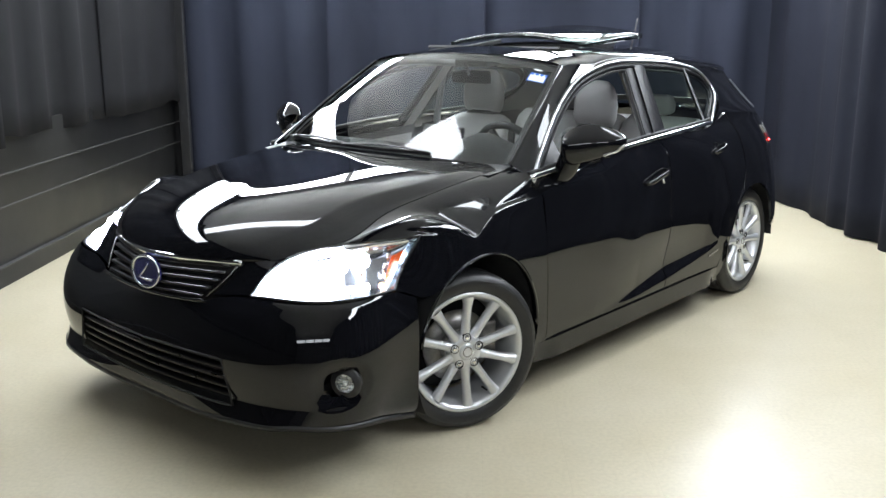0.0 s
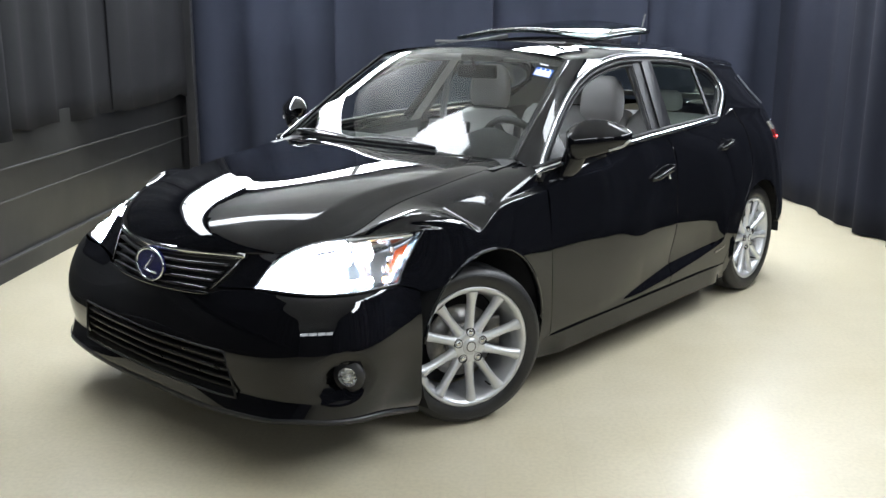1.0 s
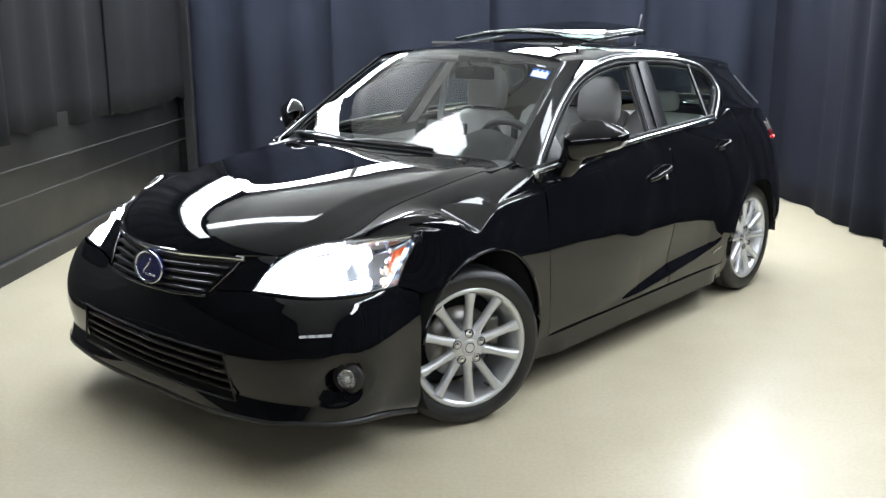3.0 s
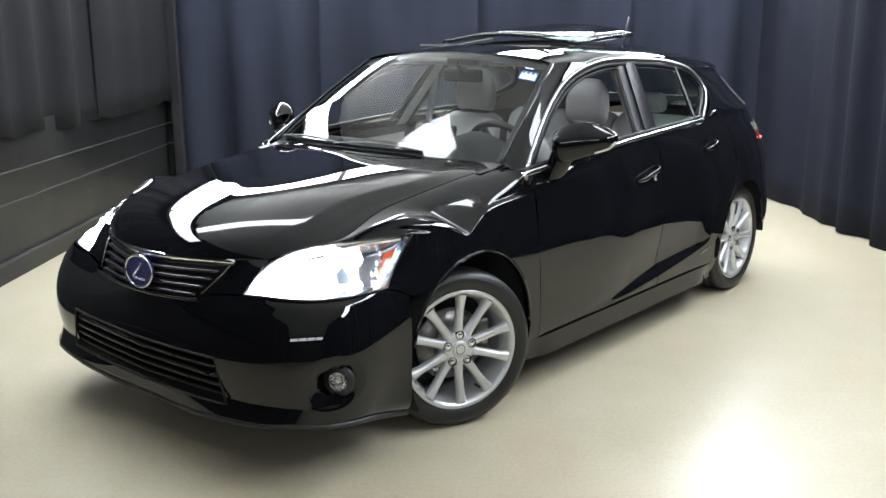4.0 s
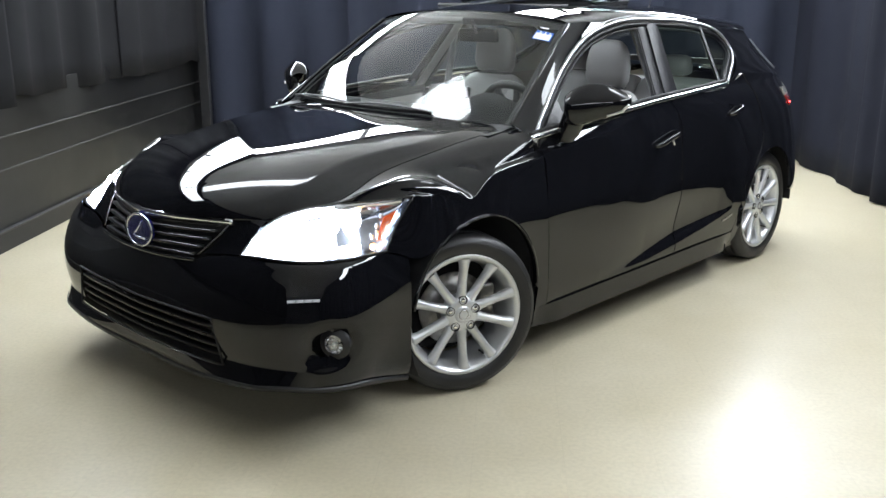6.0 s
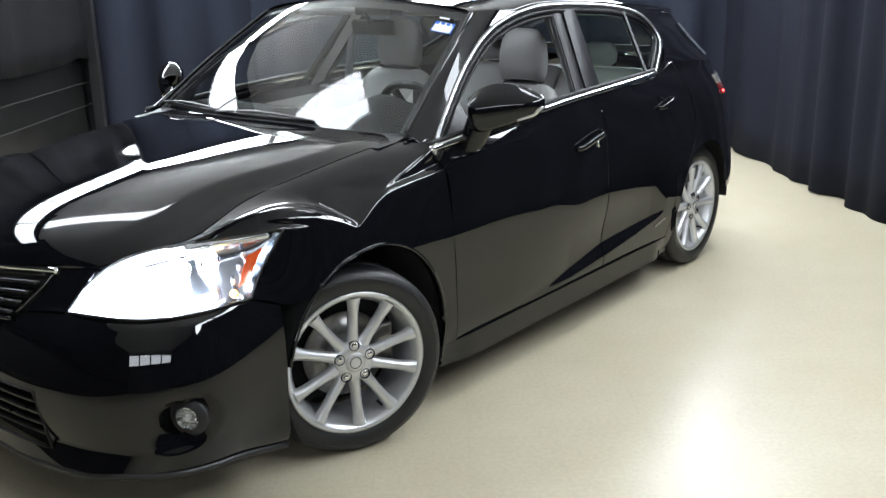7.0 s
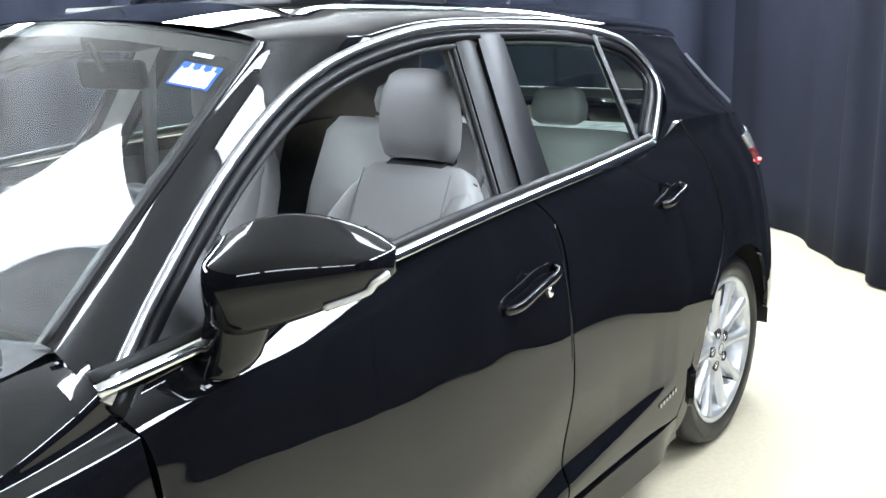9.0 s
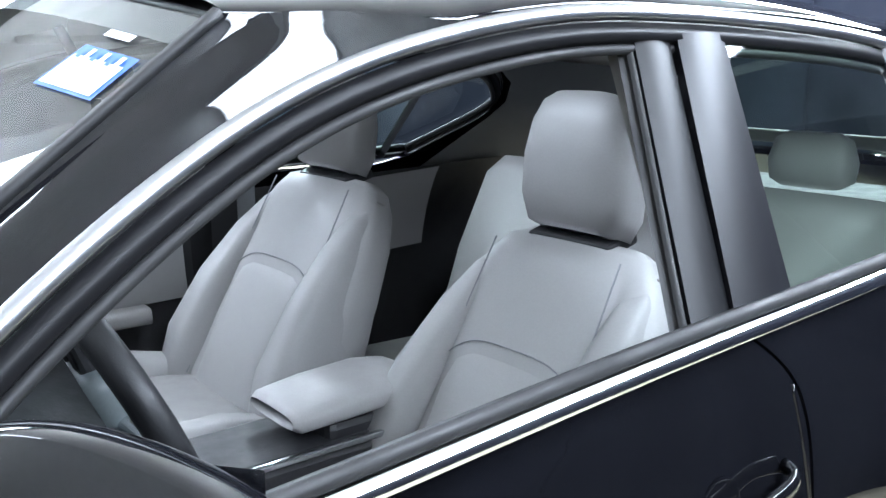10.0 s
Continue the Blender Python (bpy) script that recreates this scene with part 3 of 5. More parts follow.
def shrink(yz, d):
    """The line moved towards the inside of the window opening."""
    yz = np.asarray(yz, float)
    t = np.gradient(yz, axis=0)
    t /= np.linalg.norm(t, axis=1)[:, None]
    return yz + d * np.stack([t[:, 1], -t[:, 0]], 1)


def side_patch(bottom, top, front, rear, nu, nv, gap=0.003, smooth=(1, 1, 1, 1)):
    yz = coons(bottom, top, front, rear, nu, nv, smooth)
    return flank(yz[..., 0], yz[..., 1])


def mirrored(path, side):
    path = np.array(path, float)
    path[..., 0] *= side
    return path


# hood edge against the wing, and the hood's own surface
HOOD_EDGE = line([(.417, -.676, .745), (.458, -.655, .749), (.500, -.622, .757), (.545, -.565, .779), (.622, -.455, .804), (.612, -.25, .862), (.618, -.02, .908),
                  (.632, .2, .942), (.640, .38, .964), (.635, .46, .973)], 60)
HOOD_MID = line([(0, -.805, .748), (0, -.77, .792), (0, -.68, .850), (0, -.5, .904), (0, -.2, .948), (0, .1, .980), (0, .318, 1.000)], 60)


def hood_grid(nx=65):
    """From the middle out to the edge, row by row: crowned, with a raised power line."""
    rows = []
    for a, b in zip(HOOD_MID, HOOD_EDGE):
        u = np.linspace(0, 1, nx)
        x = b[0] * u
        y = a[1] + (b[1] - a[1]) * u ** 2.2
        f = np.clip((b[1] + .72) / 1.1, 0, 1)
        crown = 1 - u ** 2.8
        z = b[2] + (a[2] - b[2]) * crown
        g1 = np.clip((b[1] + .28) / .34, 0, 1)
        u1, u2 = .80 + .08 * g1, .935 + .055 * g1
        drop = np.clip((u - u1) / (u2 - u1), 0, 1)
        ridge = np.where(u < u1, (u / u1) ** 3, 1 - drop)
        z = z + .014 * np.clip((b[1] + .62) / .25, 0, 1) * np.clip((.46 - b[1]) / .5, 0, 1) * ridge - .006 * np.exp(-(u / .35) ** 2) * math.sin(math.pi * f)
        rows.append(np.stack([x, y, z], 1))
    g = np.array(rows)
    return np.concatenate([mirrored(g[:, :0:-1], -1), g], 1)


HOOD = hood_grid()
panel("hood", HOOD, PAINT, car, 1, "glossy black hood with raised lines", 0.02, (0, 0, 1))
piece("hood_liner", (HOOD - np.array([0, 0, .05])).reshape(-1, 3), grid_faces(*HOOD.shape[:2]), UNDER, car)

# front bumper: skin round the nose below lamps and grille
BUMPER_END = float(s_y(-.285))
G_BOT = .598


def bumper_skin():
    s_mid = np.linspace(0, BUMPER_END, 150)
    lo = np.interp(s_mid, [0, .2, .45, .7, .95, BUMPER_END], [.205, .209, .232, .245, .212, .160])
    hi = np.interp(s_mid, [0, .28, .36, .46, .51, .86, 1.085, BUMPER_END], [G_BOT, G_BOT + .004, .628, .640, .643, .640, .640, .606])
    v = np.linspace(0, 1, 70)[None]
    z = lo[:, None] + (hi - lo)[:, None] * v
    return np.broadcast_to(s_mid[:, None], z.shape), z


bs, bz = bumper_skin()
bp = wrap(bs, bz)
fog_s, fog_z = .832, .374


def in_intake(s, z):
    edge = np.interp(z, [.26, .44], [.476, .432])
    low = .262 + .014 * (s / .45)
    high = .428 + .012 * (s / .45)
    return (s < edge) & (z > low) & (z < high)


def in_fog(s, z):
    return ((s - fog_s) / .050) ** 2 + ((z - fog_z) / .050) ** 2 < 1


for side in SIDES:
    p = bp.copy()
    n = grid_normals(p)
    if n[0, 0, 1] > 0:
        n = -n
    # sculpted flare above the fog lamp and a dished pocket round it
    pocket = np.clip(1.25 - np.sqrt(((bs - fog_s) / .085) ** 2 + ((bz - fog_z) / .075) ** 2), 0, 1)
    p = p - n * (0.03 * np.clip(pocket, 0, .6) / .6)[..., None] + n * (0.003 * np.exp(-((bz - .590) / .022) ** 2) * np.clip((bs - .35) / .15, 0, 1) * np.clip((1.0 - bs) / .4, 0, 1))[..., None]
    mid = lambda a: (a[:-1, :-1] + a[1:, 1:]) / 2
    skip = in_intake(mid(bs), mid(bz)) | in_fog(mid(bs), mid(bz))
    p[..., 0] *= side
    piece("front_bumper", p.reshape(-1, 3), grid_faces(*bs.shape, flip=(side < 0), skip=skip), PAINT, car, "glossy black front bumper skin")

# lower air intake: bars set back behind the opening
back = []
for k in range(41):
    s = (k - 20) / 20 * .66
    col = []
    for z in np.linspace(.24, .46, 6):
        q = wrap(abs(s), z)
        col.append((math.copysign(q[0], s), q[1] + .055, z))
    back.append(col)
piece("intake_backing", np.array(back).reshape(-1, 3), grid_faces(41, 6), UNDER, car)
for k, z in enumerate((.292, .326, .360, .394)):
    w = .462 - .010 * k
    path = []
    for s in np.linspace(-w, w, 41):
        q = wrap(abs(s), z + .012 * abs(s) / .45)
        path.append((math.copysign(q[0], s), q[1] + .022, q[2]))
    sweep("intake_bar", path, [(-.016, -.003), (.016, -.006), (.018, .004), (-.016, .006)], DARK_BAR, car)
# intake surround edge
ring = [(s, .262 + .014 * abs(s) / .45) for s in np.linspace(-.476, .476, 31)] + [(s, .428 + .012 * abs(s) / .45) for s in np.linspace(.434, -.434, 31)]
rim_path = []
for s, z in ring:
    q = wrap(abs(s), z)
    rim_path.append((math.copysign(q[0], s), q[1] - .001, q[2]))
sweep("intake_surround", rim_path, circle(.004, 8), RUBBER, car, up=(0, -1, 0), closed=True)
# lip under the bumper
lip = [wrap(s, float(np.interp(s, [0, .2, .45, .7, .95, BUMPER_END], [.205, .209, .232, .245, .212, .160]))) for s in np.linspace(0, BUMPER_END, 50)]
lip = np.array(lip)
lip_path = np.concatenate([mirrored(lip[:0:-1], -1), lip])
sweep("bumper_lip", lip_path + np.array([0, 0.006, -.006]), [(-.008, -.010), (.008, -.010), (.008, .008), (-.008, .008)], SATIN_BLACK, car)
# upper grille: backing, slats, bright top bar, badge
gb = []
for k in range(41):
    s = (k - 20) / 20 * .37
    col = []
    for z in np.linspace(G_BOT - .02, .76, 8):
        q = wrap(abs(s), z)
        col.append((math.copysign(q[0], s), q[1] + .045, z))
    gb.append(col)
piece("grille_backing", np.array(gb).reshape(-1, 3), grid_faces(41, 8), UNDER, car)
for k, z in enumerate((.618, .644, .670, .696, .718)):
    w = .285 + .018 * k
    path = []
    for s in np.linspace(-w, w, 41):
        q = wrap(abs(s), z)
        path.append((math.copysign(q[0], s), q[1] + .014, q[2] + .006 * abs(s) / .3))
    sweep("grille_slat", path, [(-.014, -.004), (.012, -.006), (.014, .003), (-.012, .005)], SLAT, car)
top_bar = []
for s in np.linspace(-.41, .41, 61):
    q = wrap(abs(s), .738)
    top_bar.append((math.copysign(q[0], s), q[1] - .004 + .0 * abs(s), q[2]))
sweep("grille_bar", top_bar, [(-.008, -.009), (.008, -.009), (.010, .006), (-.004, .010)], CHROME, car, label="bright chrome bar over the grille")
bot_bar = []
for s in np.linspace(-.31, .31, 41):
    q = wrap(abs(s), G_BOT + .004)
    bot_bar.append((math.copysign(q[0], s), q[1] - .001, q[2] + .012 * (abs(s) / .31) ** 3))
sweep("grille_edge", bot_bar, circle(.006, 8), GLOSS_BLACK, car)
for side in SIDES:
    # black fillets between grille and lamp
    f = coons([(.335, .634), (.415, .642), (.502, .648)], [(.40, .748), (.50, .751), (.60, .750)], [(.335, .634), (.385, .69), (.40, .748)],
              [(.502, .648), (.541, .703), (.60, .750)], 18, 14)
    panel("lamp_fillet", wrap(f[..., 0], f[..., 1]), PAINT, car, side, outward=(0, -1, 0))
    up = wrap(np.array([.31, .34, .375, .40]), np.array([.625, .66, .70, .735]))
    sweep("grille_frame", mirrored(up, side), circle(.004, 8), DARK_CHROME, car, up=(0, -1, 0))
badge = part("badge", bmesh.ops.create_cone(b := bmesh.new(), cap_ends=True, segments=40, radius1=.062, radius2=.062, depth=.012) and b, BLUE_ENAMEL, car,
             "round blue badge with a chrome ring")
badge.matrix_basis = pose(0, -.828, .668, 84, 0, 0) @ Matrix.Diagonal((1.38, 1, 1, 1))
for r, dz in ((.061, .007),):
    path = [(r * math.cos(a) * 1.02, r * math.sin(a) * .94, dz) for a in np.linspace(0, 2 * math.pi, 49)[:-1]]
    sweep("ring", path, circle(.005, 8), CHROME, badge, closed=True)
sweep("bar", [(.012, .034, .009), (-.004, .004, .009), (-.024, -.022, .009), (.0, -.026, .009), (.034, -.026, .009)], circle(.004, 6), CHROME, badge)

# ---- head lamps ----
LAMP_BOWL = plain("lamp_bowl", (0.42, 0.44, 0.48), 0.16, 1.0)
LAMP_LOW = [(.505, .648), (.60, .652), (.76, .650), (.90, .648), (1.085, .648)]
LAMP_TOP = [(.545, .705), (.60, .736), (.70, .770), (.90, .797), (1.08, .806), (1.235, .816)]
LAMP_IN = [(.505, .648), (.522, .675), (.545, .705)]
LAMP_OUT = [(1.085, .648), (1.15, .725), (1.235, .816)]
for side in SIDES:
    lamp = thing("headlamp", "", "")
    lamp.parent = car
    tagged(lamp, "lit clear headlamp with an amber side marker")
    g = coons(LAMP_LOW, LAMP_TOP, LAMP_IN, LAMP_OUT, 48, 18)
    skin = wrap(g[..., 0], g[..., 1])
    panel("lens", skin, LENS, lamp, side, "clear lens", 0.0, (0.5, -1, 0)).visible_shadow = False
    n = grid_normals(skin)
    if n[10, 9, 1] > 0:
        n = -n
    depth = .075 * np.sin(np.linspace(0, math.pi, 48))[:, None] ** .4 * np.sin(np.linspace(0, math.pi, 18))[None] ** .4 + .012
    bowl = skin - n * depth[..., None]
    panel("reflector", bowl, LAMP_BOWL, lamp, side, "silvered lamp bowl", 0.0, (0.5, -1, 0))
    # the inner half of the bowl: added glow in place of the lamps' light
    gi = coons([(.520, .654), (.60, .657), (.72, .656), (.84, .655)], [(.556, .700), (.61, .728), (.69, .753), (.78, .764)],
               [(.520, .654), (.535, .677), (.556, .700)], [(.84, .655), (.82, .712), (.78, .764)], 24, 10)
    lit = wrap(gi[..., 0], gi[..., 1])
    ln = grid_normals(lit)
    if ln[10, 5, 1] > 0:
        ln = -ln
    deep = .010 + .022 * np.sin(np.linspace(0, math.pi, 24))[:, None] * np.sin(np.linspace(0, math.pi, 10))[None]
    panel("lit_reflector", lit - ln * deep[..., None], REFLECTOR_GLOW, lamp, side, "inner reflector, lamplight put in as its own glow", 0.0, (0.5, -1, 0))
    # dark bezel along the lens edge
    edge = np.concatenate([skin[:, 0], skin[-1, 1:], skin[-2::-1, -1], skin[0, -2:0:-1]])
    en = np.concatenate([n[:, 0], n[-1, 1:], n[-2::-1, -1], n[0, -2:0:-1]])
    sweep("bezel", mirrored(edge - en * .004, side), circle(.005, 6), GLOSS_BLACK, lamp, closed=True, outs=mirrored(en, side))
    # lit projectors: three lamps and a lit strip along the lower edge
    for s, z, r in ((.62, .690, .026), (.69, .702, .030), (.77, .714, .033), (.855, .722, .034)):
        q, w = wrap(s, z), wrap(s + .01, z) - wrap(s - .01, z)
        w = w / np.linalg.norm(w)
        c = Vector(((q[0] - .042 * w[1]) * side, q[1] + .042 * w[0], q[2]))
        m = look(c, c + Vector((side * .25, -1, -.05)))
        bm = bmesh.new()
        bmesh.ops.create_uvsphere(bm, u_segments=16, v_segments=10, radius=r, matrix=m @ Matrix.Diagonal((1, 1, .5, 1)))
        part("projector", bm, BEAM, lamp, "burning projector lamp", True)
    strip = np.array([wrap(s, .668) for s in np.linspace(.57, .99, 24)])
    run = np.gradient(strip, axis=0)
    run /= np.linalg.norm(run, axis=1)[:, None]
    strip += .024 * np.stack([-run[:, 1], run[:, 0], 0 * run[:, 0]], 1)
    sweep("running_light", mirrored(strip, side), circle(.011, 8), BEAM, lamp, label="burning light strip")
    for s, z, r in ((.905, .738, .030), (1.005, .748, .027)):
        q = wrap(s, z)
        c = Vector(((q[0] - .03) * side, q[1] + .025, q[2]))
        m = look(c, c + Vector((side * .4, -1, 0)))
        lathe("inner_ring", [(0, r), (.02, r + .006), (.022, r + .002), (.0, r - .004)], CHROME, lamp, m @ pose(0, 0, 0, 0, 90, 0), 24)
        bm = bmesh.new()
        bmesh.ops.create_uvsphere(bm, u_segments=14, v_segments=8, radius=r * .8, matrix=m)
        part("bulb", bm, BEAM_SIDE, lamp, "", True)
    for s, z in ((1.045, .690), (1.075, .722), (1.10, .752)):
        q = wrap(s, z)
        boxed("reflector_step", (.030, .012, .020), pose((q[0] - .030) * side, q[1] + .022, q[2], 0, 0, -35 * side), CHROME, lamp, .003)
    q = wrap(1.035, .664)
    bm = bmesh.new()
    bmesh.ops.create_uvsphere(bm, u_segments=12, v_segments=8, radius=.011, matrix=pose((q[0] - .014) * side, q[1] + .010, q[2]))
    part("side_bulb", bm, AMBER_LIT, lamp, "small lit amber lamp", True)
    a = coons([(1.060, .678), (1.092, .682)], [(1.112, .752), (1.160, .768)], [(1.060, .678), (1.085, .715), (1.112, .752)], [(1.092, .682), (1.128, .728), (1.160, .768)], 6, 10)
    mk = wrap(a[..., 0], a[..., 1])
    mk[..., 0] -= .012
    mk[..., 1] += .006
    panel("side_marker", mk, AMBER, lamp, side, "amber side marker", .006, (1, -.5, 0))
    top_strip = wrap(np.linspace(.95, 1.2, 16), np.linspace(.786, .804, 16))
    top_strip[:, 0] -= .012
    sweep("brow", mirrored(top_strip, side), [(-.012, -.003), (.012, -.003), (.012, .003), (-.012, .003)], CHROME, lamp, up=(1, -1, .5))

# fog lamps
for side in SIDES:
    q = wrap(fog_s, fog_z)
    c = Vector((q[0] * side, q[1], q[2]))
    d = Vector((side * .42, -.9, 0)).normalized()
    m = look(c - d * .035, c + d) @ pose(0, 0, 0, 0, 90, 0)
    fog = thing("fog_lamp", "", "")
    fog.parent = car
    tagged(fog, "round clear fog lamp in a black pocket")
    lathe("bowl", [(-.030, .0), (-.026, .024), (.0, .033)], CHROME, fog, m, 28, "silvered bowl")
    lathe("lens", [(.010, .0), (.008, .016), (.0, .034)], LENS, fog, m, 28).visible_shadow = False
    lathe("pocket", [(-.04, .0), (-.04, .048), (-.012, .056), (-.008, .048), (-.002, .040), (.0, .034)], SATIN_BLACK, fog, m, 32)
    for k in range(-2, 3):
        boxed("rib", (.005, .0025, .054 - .008 * abs(k)), m @ pose(-.010, k * .010, 0), SATIN_CHROME, fog)
    boxed("bulb", (.02, .012, .012), m @ pose(-.008, 0, 0), FIXTURE, fog, .003)

# ---- wings ----
ARCH_C, ARCH_R = .085, .362


def arch(c, r, a0, a1, n=24, zc=.335):
    return [(c - r * math.cos(a), zc + r * math.sin(a)) for a in np.linspace(math.radians(a0), math.radians(a1), n)]


def wing_grid():
    low = [(-.370, .642), (-.32, .628), (-.268, .604)] + [q for q in arch(ARCH_C, ARCH_R, 56, 188, 26) if q[1] > .2] + [(.452, .17)]
    yz = coons(low, [(-.222, .819), (-.13, .805), (-.04, .780), (.035, .766), (.10, .799), (.184, .842), (.33, .860), (.4905, .872)], [(-.370, .642), (-.305, .725), (-.222, .819)],
               [(.452, .17), (.512, .20), (.5195, .245), (.5115, .41), (.5065, .564), (.5005, .71), (.4905, .872)], 80, 28)
    low_part = flank(yz[..., 0], yz[..., 1])
    # from the shoulder over to the hood edge
    k = np.linspace(0, 1, 80)
    start = low_part[:, -1]
    tang = low_part[:, -1] - low_part[:, -4]
    tang /= np.linalg.norm(tang, axis=1)[:, None]
    rear_edge = HOOD_EDGE[np.argmin(np.abs(HOOD_EDGE[:, 1] + .465) + (HOOD_EDGE[:, 2] < .79)):]
    end = line(np.concatenate([rear_edge, [(.69, .50, .980)]]), 80) + np.array([.005, 0, -.001])
    straight = (end - start) / np.linalg.norm(end - start, axis=1)[:, None]
    lamp_edge = wrap(np.linspace(1.235, .915, 24), np.interp(np.linspace(1.235, .915, 24), [.90, 1.08, 1.235], [.799, .808, .819]))
    # crest of the wing over the lamp, falling to the arch's corner
    crest_at = nspline([0, .06, .12, .20, .28, .34, .385], [lamp_edge[10], (.722, -.277, .850), (.754, -.213, .861), (.776, -.141, .857), (.792, -.067, .834), (.802, 0, .803), tuple(start[30] + straight[30] * .024)])
    crest = np.where((k < .385)[:, None], crest_at(np.minimum(k, .385)), start + straight * .024)
    b1 = crest + straight * .06 + np.array([0, 0, .012]) * np.interp(k, [0, .3, .4, 1], [1, 1, 0, 0])[:, None]
    b2 = end + np.array([1, 0, -.08]) * np.interp(k, [0, .2, .37, .6, 1], [.05, .05, .08, .06, .03])[:, None]
    knots = [0, .06, .12, .20, .28, .34, .385]
    tilt = np.radians(np.interp(k, knots, [34, 34, 35, 36, 38, 42, 50]))
    width = np.interp(k, knots + [.40, 1], [.012, .024, .032, .036, .034, .024, .008, .004, .004])
    facet = crest + np.stack([np.sin(tilt), 0 * tilt, -np.cos(tilt)], 1) * width[:, None]
    facet = np.where((k < .385)[:, None], facet, start + straight * .011)
    rows = [start + (facet - start) * (j / 4) for j in range(4)] + [facet + (crest - facet) * (j / 8) for j in range(8)]
    for j in range(12):
        t = j / 11
        rows.append((1 - t) ** 3 * crest + 3 * (1 - t) ** 2 * t * b1 + 3 * (1 - t) * t * t * b2 + t ** 3 * end)
    up = np.stack(rows, 1)
    for _ in range(4):
        sm = up.copy()
        sm[:, 1:-1] = (up[:, :-2] + 2 * up[:, 1:-1] + up[:, 2:]) / 4
        w = np.interp(k, [0, .32, .37, .42, .85, 1], [1, 1, .7, .7, .7, 0])[:, None, None]
        up = up * (1 - w) + sm * w
    # root of the windscreen pillar: a steep step between the shoulder ledge and the hood
    root = line([start[-1], flank(.474, .904) + np.array([-.006, 0, 0]), flank(.459, .935) + np.array([-.004, 0, 0]), (.770, .462, .960), (.735, .475, .975), end[-1]], 24)
    miss = root - up[-1]
    up = up + miss[None] * (np.clip((start[:, 1] - .20) / .29, 0, 1) ** 1.3)[:, None, None]
    # the front column follows the upper edge of the lamp
    miss = lamp_edge - up[0]
    miss -= np.linspace(0, 1, 24)[:, None] * miss[-1]
    up = up + miss[None] * ((1 - np.clip(k / .10, 0, 1)) ** 2)[:, None, None]
    return np.concatenate([low_part, up[:, 1:]], 1)


WING = wing_grid()
for side in SIDES:
    panel("front_wing", WING, PAINT, car, side, "glossy black front wing with a rolled arch")

# ---- doors, sills, quarters ----
FD_FRONT = [(.524, .245), (.515, .41), (.510, .564), (.504, .71), (.494, .873), (.455, .935)]
FD_REAR = [(1.584, .245), (1.592, .41), (1.596, .62), (1.588, .80), (1.572, .943), (1.50, 1.012)]
RD_FRONT = [(y + .007, z) for y, z in FD_REAR]
RD_REAR = [(2.20, .245), (2.235, .33), (2.275, .43), (2.36, .575), (2.43, .665), (2.460, .74), (2.458, .88), (2.420, 1.0), (2.335, 1.082)]
